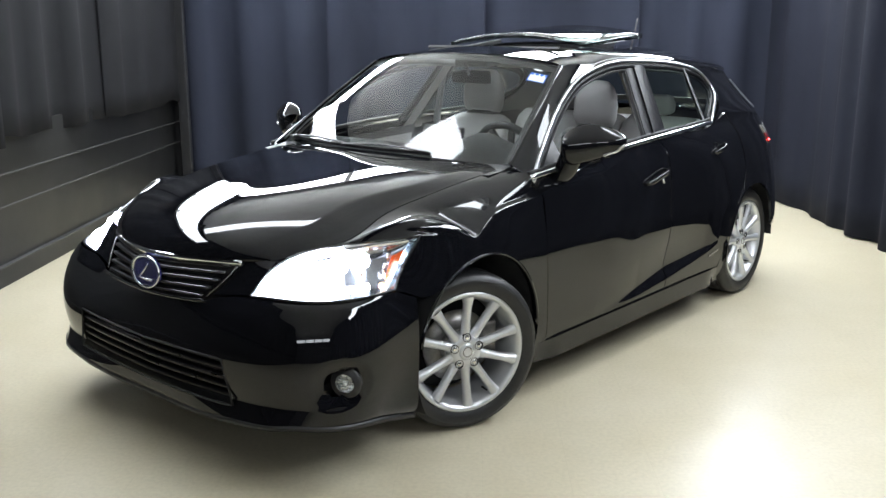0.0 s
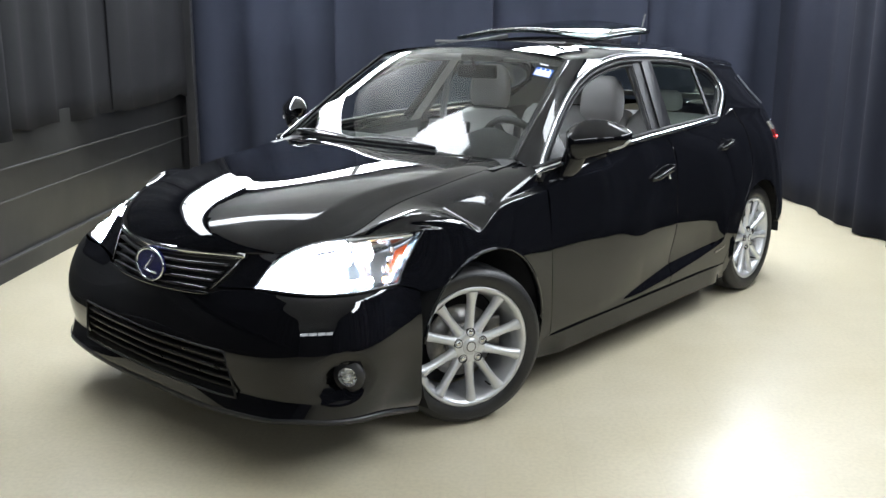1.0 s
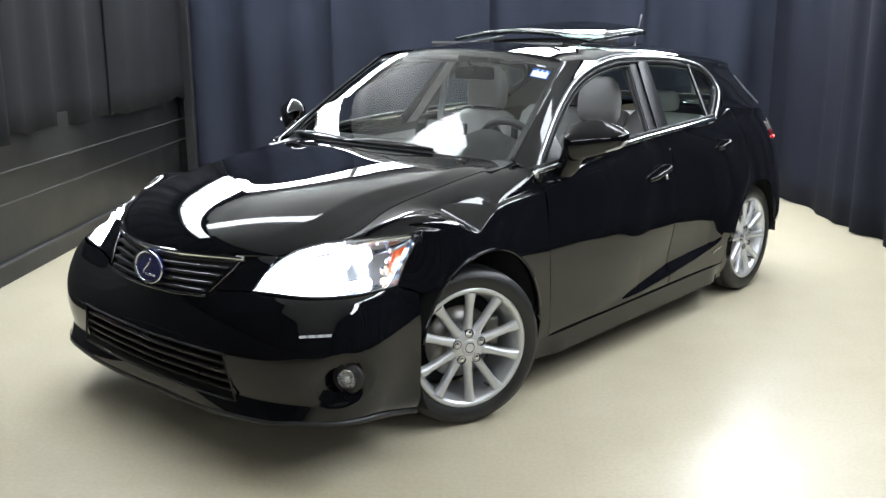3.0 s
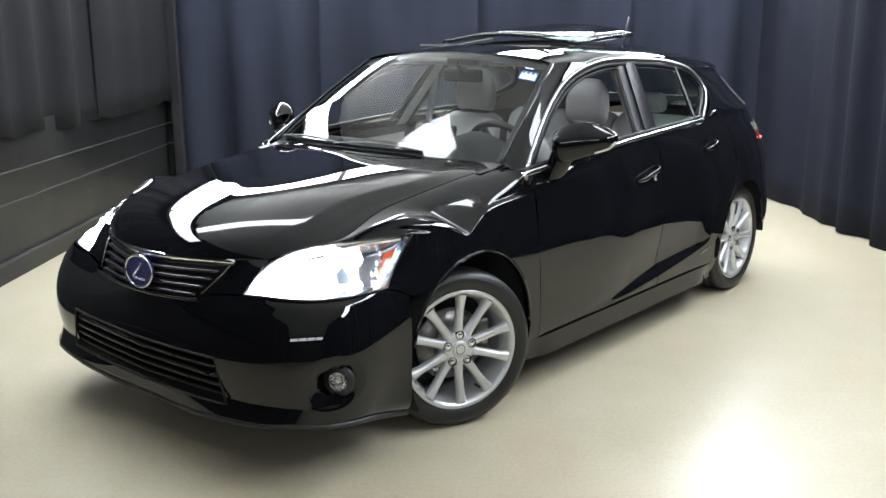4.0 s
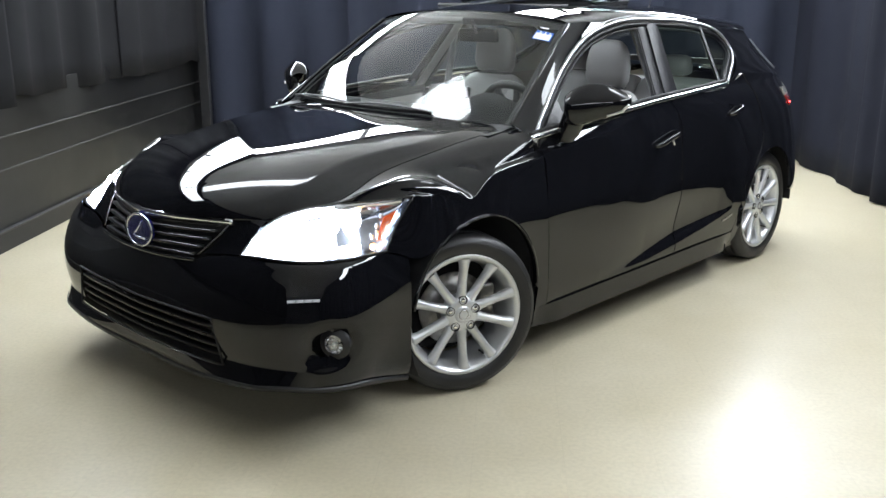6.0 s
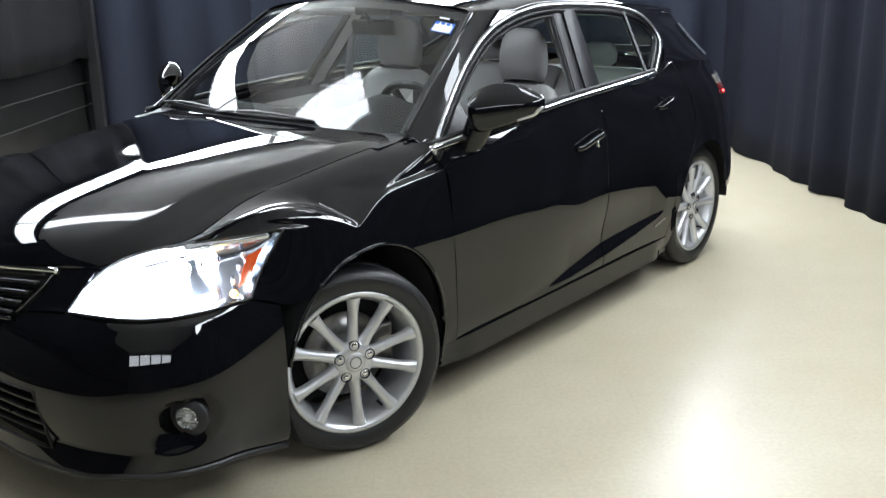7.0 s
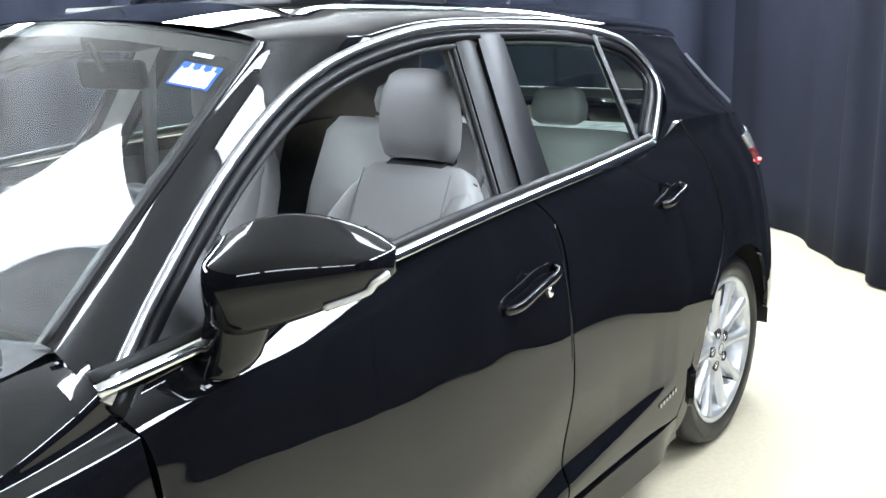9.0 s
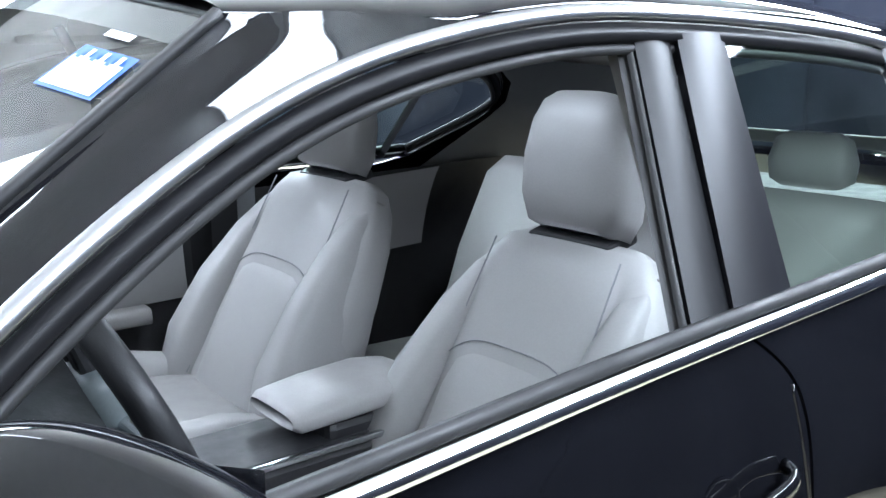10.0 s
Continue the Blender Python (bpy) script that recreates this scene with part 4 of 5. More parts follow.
for side in SIDES:
    fd = thing("front_door", "", "")
    fd.parent = car
    tagged(fd, "glossy black front door with its window lowered")
    panel("skin", side_patch([(.524, .245), (1.0, .246), (1.584, .245)], BELT[:5], FD_FRONT, FD_REAR, 80, 96), PAINT, fd, side)
    rd = thing("rear_door", "", "")
    rd.parent = car
    tagged(rd, "glossy black rear door with a tinted window")
    panel("skin", side_patch([(1.591, .245), (1.9, .246), (2.20, .245)], [(1.507, 1.012), (1.774, 1.021), (2.184, 1.034), (2.335, 1.082)], RD_FRONT, RD_REAR, 60, 96), PAINT, rd, side)
    panel("sill", side_patch([(.452, .150), (1.3, .150), (2.25, .152)], [(.465, .240), (1.3, .240), (2.20, .240)], [(.452, .150), (.465, .240)], [(2.25, .152), (2.20, .240)], 40, 8), PAINT, car, side, "black sill under the doors")
    low = [(2.205, .17), (2.256, .19)] + [p for p in arch(2.607, .347, 8, 172, 24, .318)] + [(3.0, .36)]
    q = side_patch(low, [(2.343, 1.085), (2.6, 1.075), (2.85, 1.05), (3.02, 1.02)], [(2.205, .17)] + [(y + .008, z) for y, z in RD_REAR], [(3.0, .36), (3.06, .5), (3.07, .75), (3.02, 1.02)], 60, 40)
    panel("rear_quarter", q, PAINT, car, side, "glossy black rear quarter with a rolled arch")
    # door handles: grip bar over a dished cup
    for y, z, owner in ((1.43, .838, fd), (2.15, .908, rd)):
        h = 1.0 if owner is fd else .66
        path = [flank(y - .105 * h, z - .024 * h) + np.array([.002, 0, 0]), flank(y - .085 * h, z - .019 * h) + np.array([.020, 0, 0]), flank(y - .03 * h, z - .007 * h) + np.array([.027, 0, 0]), flank(y + .04 * h, z + .008 * h) + np.array([.029, 0, 0]),
                flank(y + .09 * h, z + .019 * h) + np.array([.022, 0, 0]), flank(y + .10 * h, z + .021 * h) + np.array([.004, 0, 0])]
        sweep("handle", mirrored(line(path, 20), side), circle(.009, 8, 1.25, .8), PAINT, owner, up=(side, 0, 0), label="black pull handle")
        cup = flank(y - .02, z + .006)
        lathe("handle_cup", [(-.007, .0), (-.003, .022), (.0006, .032), (.0, .035)], PAINT, owner, Matrix.Translation((cup[0] * side, cup[1], cup[2])) @ pose(0, 0, 0, 0, -6 * side, 0 if side > 0 else 180), 24)
    lk = flank(1.505, .835) + np.array([.006, 0, 0])
    boxed("lock", (.010, .016, .024), pose(lk[0] * side, lk[1], lk[2] - .026, 20), CHROME, fd, .0045, smooth=True)
    # small plate of lettering low on the rear door, unreadable
    for k in range(6):
        boxed("badge_bar", (.004, .011, .012), pose((flank(2.07 + k * .018, .335)[0] + .001) * side, 2.07 + k * .018, .330 + k * .003), SATIN_CHROME, rd)
    # rounded edges of the shut lines
    edge = line([(y + .011, z) for y, z in RD_REAR[3:]], 40)
    sweep("shut_edge", mirrored(flank(edge[:, 0], edge[:, 1]) - np.array([.0012, 0, 0]), side), circle(.0042, 8), PAINT, car, outs=np.tile((side, .3, 0), (40, 1)))
    edge = line([(y - .003, z) for y, z in FD_REAR[2:5]], 30)
    sweep("shut_edge", mirrored(flank(edge[:, 0], edge[:, 1]) - np.array([.0012, 0, 0]), side), circle(.0036, 8), PAINT, fd, outs=np.tile((side, .3, 0), (30, 1)))

# body sheet behind the panels, so that the joints are dark
for side in SIDES:
    yz = coons([(.44, .16), (2.3, .16)], [(.44, .93), (2.45, .98)], [(.44, .16), (.44, .93)], [(2.3, .16), (2.45, .98)], 70, 36)
    inner = flank(yz[..., 0], yz[..., 1])
    inner[..., 0] -= .045
    panel("door_inner", inner, UNDER, car, side, flange=0)
    # wheel arch liners
    for c in (ARCH_C, REAR_AXLE):
        verts = [(x * side, c - (.372) * math.cos(a), .328 + .372 * math.sin(a)) for a in np.linspace(-.5, math.pi + (.5 if c < 1 else .08), 30) for x in ((.40, .62, .80, .826) if c < 1 or math.cos(a) < .2 else (.40, .62, .74, .772))]
        piece("arch_liner", verts, grid_faces(30, 4), UNDER, car)
        verts = [(.40 * side, c - r * math.cos(a), .328 + r * math.sin(a)) for a in np.linspace(-.5, math.pi + .5, 30) for r in (0, .372)]
        piece("arch_wall", verts, grid_faces(30, 2), UNDER, car)
        # rolled lip of the arch
    lip = flank(np.array([p[0] for p in arch(ARCH_C, ARCH_R, 12, 180, 40)]), np.array([max(p[1], .2) for p in arch(ARCH_C, ARCH_R, 12, 180, 40)]))
    sweep("arch_lip", mirrored(lip - np.array([.012, 0, 0]), side), [(-.012, -.004), (.012, -.004), (.012, .004), (-.012, .004)], PAINT, car, up=(0, 0, 1), outs=np.stack([np.zeros(40), lip[:, 1] - ARCH_C, lip[:, 2] - .335], 1))
boxed("floor_pan", (1.30, 3.3, .03), pose(0, 1.10, .175), UNDER, car)
boxed("nose_pan", (.90, .40, .03), pose(0, -.55, .20), UNDER, car)

# ---- roof, pillars, glass ----
ROOF_MID = nspline([.918, 1.2, 1.6, 2.0, 2.4, 2.75, 3.02], [1.421, 1.452, 1.466, 1.462, 1.438, 1.400, 1.362])
rail_line = nspline([p[0] for p in SURROUND[5:13]] + [2.55, 2.8], [p[1] + .001 for p in SURROUND[5:13]] + [1.312, 1.292])


def roof_grid(ny=56, nx=29):
    rows = []
    for k in np.linspace(0, 1, ny):
        ye, yc = .988 + (2.815 - .988) * k, .918 + (2.985 - .918) * k
        if ye < 1.26:
            t = (ye - .988) / (1.26 - .988)
            xe, ze = .553 + (float(pane_x(1.26, 1.366)) - .553) * t, 1.369 - .003 * t
        else:
            ze = float(rail_line(ye)) + .004
            xe = float(pane_x(ye, ze))
        th = np.linspace(0, math.pi / 2, nx)
        x = xe * np.sin(th)
        zc = float(ROOF_MID(yc))
        z = ze + (zc - ze) * np.cos(th) ** (1.15)
        y = yc + (ye - yc) * (x / xe) ** 2
        rows.append(np.stack([x, y, z], 1))
    g = np.array(rows)
    return np.concatenate([mirrored(g[:, :0:-1], -1), g], 1)


ROOF = roof_grid()
rm = (ROOF[:-1, :-1] + ROOF[1:, 1:]) / 2
hole = (np.abs(rm[..., 0]) < .41) & (rm[..., 1] > 1.20) & (rm[..., 1] < 1.68)
piece("roof", ROOF.reshape(-1, 3), grid_faces(*ROOF.shape[:2], flip=False, skip=hole), PAINT, car, "glossy black roof with an open sunroof")
lin = ROOF - np.array([0, 0, .03])
piece("headliner", lin.reshape(-1, 3), grid_faces(*ROOF.shape[:2], flip=True, skip=hole), HEADLINER, car, "pale grey fabric headliner")
hs = [(i, j) for i in range(hole.shape[0]) for j in range(hole.shape[1]) if hole[i, j]]
i0, i1, j0, j1 = min(i for i, _ in hs), max(i for i, _ in hs) + 1, min(j for _, j in hs), max(j for _, j in hs) + 1
loop = [ROOF[i0, j] for j in range(j0, j1 + 1)] + [ROOF[i, j1] for i in range(i0 + 1, i1 + 1)] + [ROOF[i1, j] for j in range(j1 - 1, j0 - 1, -1)] + [ROOF[i, j0] for i in range(i1 - 1, i0, -1)]
sweep("sunroof_seal", np.array(loop) - np.array([0, 0, .01]), [(-.010, -.02), (.010, -.02), (.010, .008), (-.010, .008)], SATIN_BLACK, car, closed=True)
sun = thing("sunroof", "", "")
sun.parent = car
tagged(sun, "tilted dark glass sunroof panel slid back over the roof")
SP = []
for v in np.linspace(0, 1, 12):
    for u in np.linspace(-1, 1, 17):
        SP.append((.445 * u * (1 - .06 * (1 - v) ** 4), 1.42 + .52 * v - .02 * (1 - u * u) * (1 - v) + .02 * (1 - u * u) * v, 1.474 + .034 * v + .046 * (1 - u * u) - .010 * (1 - v) ** 3))
pan = piece("panel", SP, grid_faces(12, 17, flip=True), PRIVACY, sun, "dark tinted glass panel")
pan.visible_shadow = False
sol = pan.modifiers.new("thickness", "SOLIDIFY")
sol.thickness, sol.offset = .022, -1
for sx in (-1, 1):
    boxed("arm", (.02, .34, .03), pose(.36 * sx, 1.62, 1.445, 6), SATIN_BLACK, sun, .004)
boxed("deflector", (.80, .010, .016), pose(0, 1.215, 1.442, -30), SATIN_BLACK, sun, .004)

WS_SIDE = line([(.672, .457, .986), (.648, .590, 1.090), (.620, .722, 1.186), (.588, .855, 1.277), (.553, .988, 1.367)], 30)
WS_BASE = line([(-.672, .457, .986), (-.47, .385, .985), (-.22, .335, .985), (0, .322, .985), (.22, .335, .985), (.47, .385, .985), (.672, .457, .986)], 49)
WS_TOP = line([(-.553, .988, 1.367), (-.29, .937, 1.406), (0, .918, 1.419), (.29, .937, 1.406), (.553, .988, 1.367)], 49)
WS = coons(WS_BASE, WS_TOP, mirrored(WS_SIDE, -1), WS_SIDE, 49, 30)
bul = np.sin(np.linspace(0, math.pi, 49))[:, None] * np.sin(np.linspace(0, math.pi, 30))[None]
bend = np.clip((np.linspace(0, 1, 30) - .45) / .55, 0, 1)
bul = bul * .018 + (1 - np.linspace(-1, 1, 49) ** 6)[:, None] * (.032 * bend ** 2 * (1 - bend))[None]
WS = WS + bul[..., None] * np.array([0, -1, 1])
panel("windscreen", WS, WINDSCREEN, car, 1, "clear laminated windscreen", 0.0, (0, -1, .5)).visible_shadow = False
for side in SIDES:
    # black band printed on the glass edge, then the outer pillar
    band = WS[-2:, :] + np.array([0, 0, -.006])
    panel("frit_band", band, SATIN_BLACK, car, side, flange=0, outward=(0, -1, .5))
    arc_top = on_pane(line(SURROUND[:8], 30), .002)
    pil = []
    for a, b in zip(arc_top, WS_SIDE):
        t = np.linspace(0, 1, 13)[:, None]
        bulge = np.sin(math.pi * t) * np.array([.0025, -.004, .008])
        pil.append(a + (b - a) * t + bulge)
    pil = np.array(pil)
    pil[:, -1] += np.array([.004, -.004, .003])
    panel("windscreen_pillar", pil, PAINT, car, side, flange=.01, outward=(1, -1, .5))
    sweep("windscreen_trim", mirrored(WS_SIDE + np.array([.002, -.006, .004]), side), [(-.006, -.004), (.006, -.004), (.004, .004), (-.004, .004)], RUBBER, car, outs=np.tile((side * .5, -.7, .5), (30, 1)))
    # pillar lining inside
    ins = np.array([(a + (b - a) * t) + np.array([-.03, .01, -.012]) for a, b in zip(arc_top, WS_SIDE) for t in (.2, .6, 1.0)])
    piece("pillar_lining", mirrored(ins, side), grid_faces(30, 3), HEADLINER, car)
sweep("roof_front_trim", WS_TOP + np.array([0, .001, -.0035]), [(-.004, -.003), (.004, -.003), (.003, .003), (-.003, .003)], RUBBER, car, outs=np.tile((0, -.6, .8), (49, 1)))
band = WS[:, -3:] - np.array([0, 0, .006])
panel("sun_band", band, SATIN_BLACK, car, 1, flange=0, outward=(0, -1, .5))
# cowl under the glass
cw = np.stack([WS_BASE + np.array([0, -.14, -.03]), WS_BASE + np.array([0, -.05, -.022]), WS_BASE + np.array([0, .02, -.004])], 1)
panel("cowl", cw, SATIN_BLACK, car, 1, "black plastic cowl", 0, (0, 0, 1))

for side in SIDES:
    n_out = np.tile(np.array([side * 1.0, 0, .6]) / math.hypot(1, .6), (120, 1))
    arc = line(SURROUND, 120)
    fr = thing("side_window_frame", "", "")
    fr.parent = car
    tagged(fr, "bright-edged side window frames with black seals")
    sweep("bright_surround", mirrored(on_pane(shrink(arc, .008), .006), side), [(-.010, -.004), (.010, -.004), (.008, .005), (-.008, .005)], TRIM_CHROME, fr, outs=n_out, label="satin bright surround strip")
    sweep("door_frame", mirrored(on_pane(shrink(arc, .027), -.004), side), [(-.013, -.010), (.013, -.010), (.011, .004), (-.012, .004)], FRAME_BLACK, fr, outs=n_out)
    sweep("seal", mirrored(on_pane(shrink(arc, .043), -.016), side), circle(.007, 8), RUBBER, fr, outs=n_out)
    bl = line(BELT, 80)
    sweep("belt_strip", mirrored(on_pane(bl + np.array([0, .004]), .008), side), [(-.011, -.006), (.011, -.006), (.009, .005), (-.009, .005)], CHROME, fr, outs=n_out[:80], label="polished belt strip")
    sweep("belt_seal", mirrored(on_pane(bl + np.array([0, .022]), .006), side), [(-.010, -.008), (.010, -.008), (.006, .006), (-.008, .006)], RUBBER, fr, outs=n_out[:80])
    # pillars between the windows
    def strip_on(yz0, yz1, w0, w1, out, mat, name, owner, label="", bow=0.0):
        a, b = np.array(yz0), np.array(yz1)
        t = np.linspace(0, 1, 16)[:, None]
        mid = a + (b - a) * t + np.array([bow, 0]) * np.sin(t * math.pi)
        w = (w0 + (w1 - w0) * t) / 2
        cols = [on_pane(mid + np.concatenate([k * w, 0 * w], 1), out - .006 * (k * k)) for k in np.linspace(-1, 1, 7)]
        return panel(name, np.stack(cols, 1), mat, owner, side, label, .02, (1, 0, .5))
    strip_on((1.549, 1.018), (1.660, 1.354), .120, .103, .004, PILLAR_BLACK, "centre_pillar", fr, "satin black centre pillar")
    strip_on((1.453, 1.014), (1.568, 1.362), .072, .070, -.003, FRAME_BLACK, "door_frame", fr)
    strip_on((1.412, 1.014), (1.526, 1.347), .012, .012, -.012, RUBBER, "run_channel", fr)
    strip_on((2.100, 1.040), (2.170, 1.338), .026, .020, .006, SATIN_BLACK, "divider", fr, "black divider bar")
    # rear door pane and fixed corner pane
    pane = coons([(1.61, 1.035), (2.10, 1.045)], [(1.715, 1.365), (2.165, 1.335)], [(1.61, 1.035), (1.715, 1.365)], [(2.10, 1.045), (2.165, 1.335)], 10, 8)
    ob = panel("rear_pane", np.concatenate([pane_x(pane[..., 0], pane[..., 1])[..., None] - .006, pane], -1), TINTED, fr, side, "green-tinted rear window", 0)
    ob.visible_shadow = False
    cp = coons([(2.10, 1.045), (2.19, 1.05)], [(2.165, 1.335), (2.26, 1.315)], [(2.10, 1.045), (2.165, 1.335)], [(2.19, 1.05), (2.31, 1.11), (2.41, 1.20), (2.37, 1.265), (2.26, 1.315)], 8, 12)
    ob = panel("corner_pane", np.concatenate([pane_x(cp[..., 0], cp[..., 1])[..., None] - .006, cp], -1), PRIVACY, fr, side, "dark corner window", 0)
    ob.visible_shadow = False
    # corner sail inside the front end of the window
    sl = coons([(.47, .955), (.70, .978)], [(.60, 1.038), (.70, 1.108)], [(.47, .950), (.60, 1.038)], [(.70, .978), (.70, 1.108)], 6, 6)
    panel("mirror_sail", np.concatenate([pane_x(sl[..., 0], sl[..., 1])[..., None] - .002, sl], -1), SATIN_BLACK, fr, side)
    # rear pillar
    cpil = coons([(2.184, 1.034), (2.45, 1.062), (2.7, 1.062), (2.90, 1.045)], [(2.258, 1.334), (2.5, 1.318), (2.65, 1.306), (2.785, 1.294)],
                 [(2.184, 1.034), (2.33, 1.105), (2.435, 1.20), (2.39, 1.275), (2.258, 1.334)], [(2.90, 1.045), (2.85, 1.10), (2.82, 1.18), (2.785, 1.294)], 40, 24)
    cx = pane_x(cpil[..., 0], cpil[..., 1])
    low_w = (1 - np.linspace(0, 1, 24))[None] ** 2.5
    cx = cx * (1 - low_w) + (flank(cpil[..., 0], cpil[..., 1])[..., 0] - .002) * low_w
    panel("rear_pillar", np.concatenate([cx[..., None] + .001, cpil], -1), PAINT, car, side, "glossy black rear pillar")

# ---- tail ----
s0, s1 = float(s_y(3.0)), float(ARC[-1])
for side in SIDES:
    g = coons([(s0, .36), (s1, .33)], [(float(s_y(3.07)), .66), (s1, .66)], [(s0, .36), (float(s_y(3.06)), .5), (float(s_y(3.07)), .66)], [(s1, .33), (s1, .66)], 40, 14)
    panel("rear_bumper", wrap(g[..., 0], g[..., 1]), PAINT, car, side, "black rear bumper", outward=(0, 1, 0))
    g = coons([(float(s_y(3.075)), .665), (s1, .665)], [(float(s_y(3.025)), 1.02), (s1, 1.02)], [(float(s_y(3.075)), .665), (float(s_y(3.07)), .8), (float(s_y(3.025)), 1.02)], [(s1, .665), (s1, 1.02)], 36, 14)
    panel("tailgate", wrap(g[..., 0], g[..., 1]), PAINT, car, side, "black tailgate", outward=(0, 1, 0))
    lampt = thing("tail_lamp", "", "")
    lampt.parent = car
    tagged(lampt, "red tail lamp wrapped round the corner")
    def lens_patch(z0, z1, y0, y1):
        g = coons([(float(s_y(y0)), z0), (float(s_y(3.2)), z0 - .02)], [(float(s_y(y1)), z1), (float(s_y(3.2)), z1)], [(float(s_y(y0)), z0), (float(s_y(y1)), z1)], [(float(s_y(3.2)), z0 - .02), (float(s_y(3.2)), z1)], 16, 6)
        w = wrap(g[..., 0], g[..., 1])
        nn = grid_normals(w)
        return w + .006 * nn * np.sign(nn[..., :1])
    panel("red_lens", lens_patch(.865, .925, 2.965, 2.905), RED_LENS, lampt, side, "", .01)
    panel("clear_lens", lens_patch(.927, .975, 2.903, 2.865), LENS_CLEAR, lampt, side, "clear upper lens", .01)
    q = flank(2.965, .885)
    boxed("lit_diode", (.010, .009, .009), pose((q[0] + .010) * side, q[1], q[2]), TAIL_DOT, lampt, .003)
    # fuel flap line on the quarter
rg = coons([(-.60, 2.92, 1.04), (0, 3.14, 1.04), (.60, 2.92, 1.04)], [(-.50, 2.80, 1.28), (0, 2.95, 1.33), (.50, 2.80, 1.28)], [(-.60, 2.92, 1.04), (-.50, 2.80, 1.28)], [(.60, 2.92, 1.04), (.50, 2.80, 1.28)], 20, 8)
ob = panel("rear_window", rg, PRIVACY, car, 1, "dark rear window", 0, (0, 1, 0))
ob.visible_shadow = False
for side in SIDES:
    out_edge = line([flank(2.66, 1.066), flank(2.85, 1.05), flank(3.02, 1.02), wrap(float(s_y(3.17)), 1.02), wrap(s1 - .3, 1.02), wrap(s1, 1.02)], 40)
    in_edge = line([flank(2.66, 1.07) + np.array([-.03, 0, .004]), (.66, 2.88, 1.056), (.585, 2.935, 1.046), (.40, 3.03, 1.043), (.2, 3.12, 1.042), (0, 3.15, 1.042)], 40)
    panel("tail_deck", np.stack([out_edge + (in_edge - out_edge) * t for t in np.linspace(0, 1, 6)], 1), PAINT, car, side, "", .01, (0, 0, 1))
    fy = np.array([(2.806, 1.245), (2.832, 1.165), (2.874, 1.085), (2.834, 1.080), (2.790, 1.165), (2.772, 1.245)])
    low_f = np.clip((1.29 - fy[:, 1]) / .245, 0, 1) ** 2.5
    v = on_pane(fy, 0)
    v[:, 0] = v[:, 0] * (1 - low_f) + flank(fy[:, 0], fy[:, 1])[:, 0] * low_f + .012
    piece("spoiler_fin", mirrored(v, side), [tuple(range(6))], FIN, car, "grey glass fin beside the rear window", smooth=False)
sweep("antenna", [(.0, 2.63, 1.40), (.0, 2.66, 1.50), (-.0, 2.70, 1.60)], circle(.004, 6), SATIN_BLACK, car, up=(1, 0, 0))
lathe("antenna_base", [(.0, .0), (.0, .022), (.03, .012), (.04, .0)], SATIN_BLACK, car, pose(0, 2.63, 1.392, 0, -90, 0), 16)


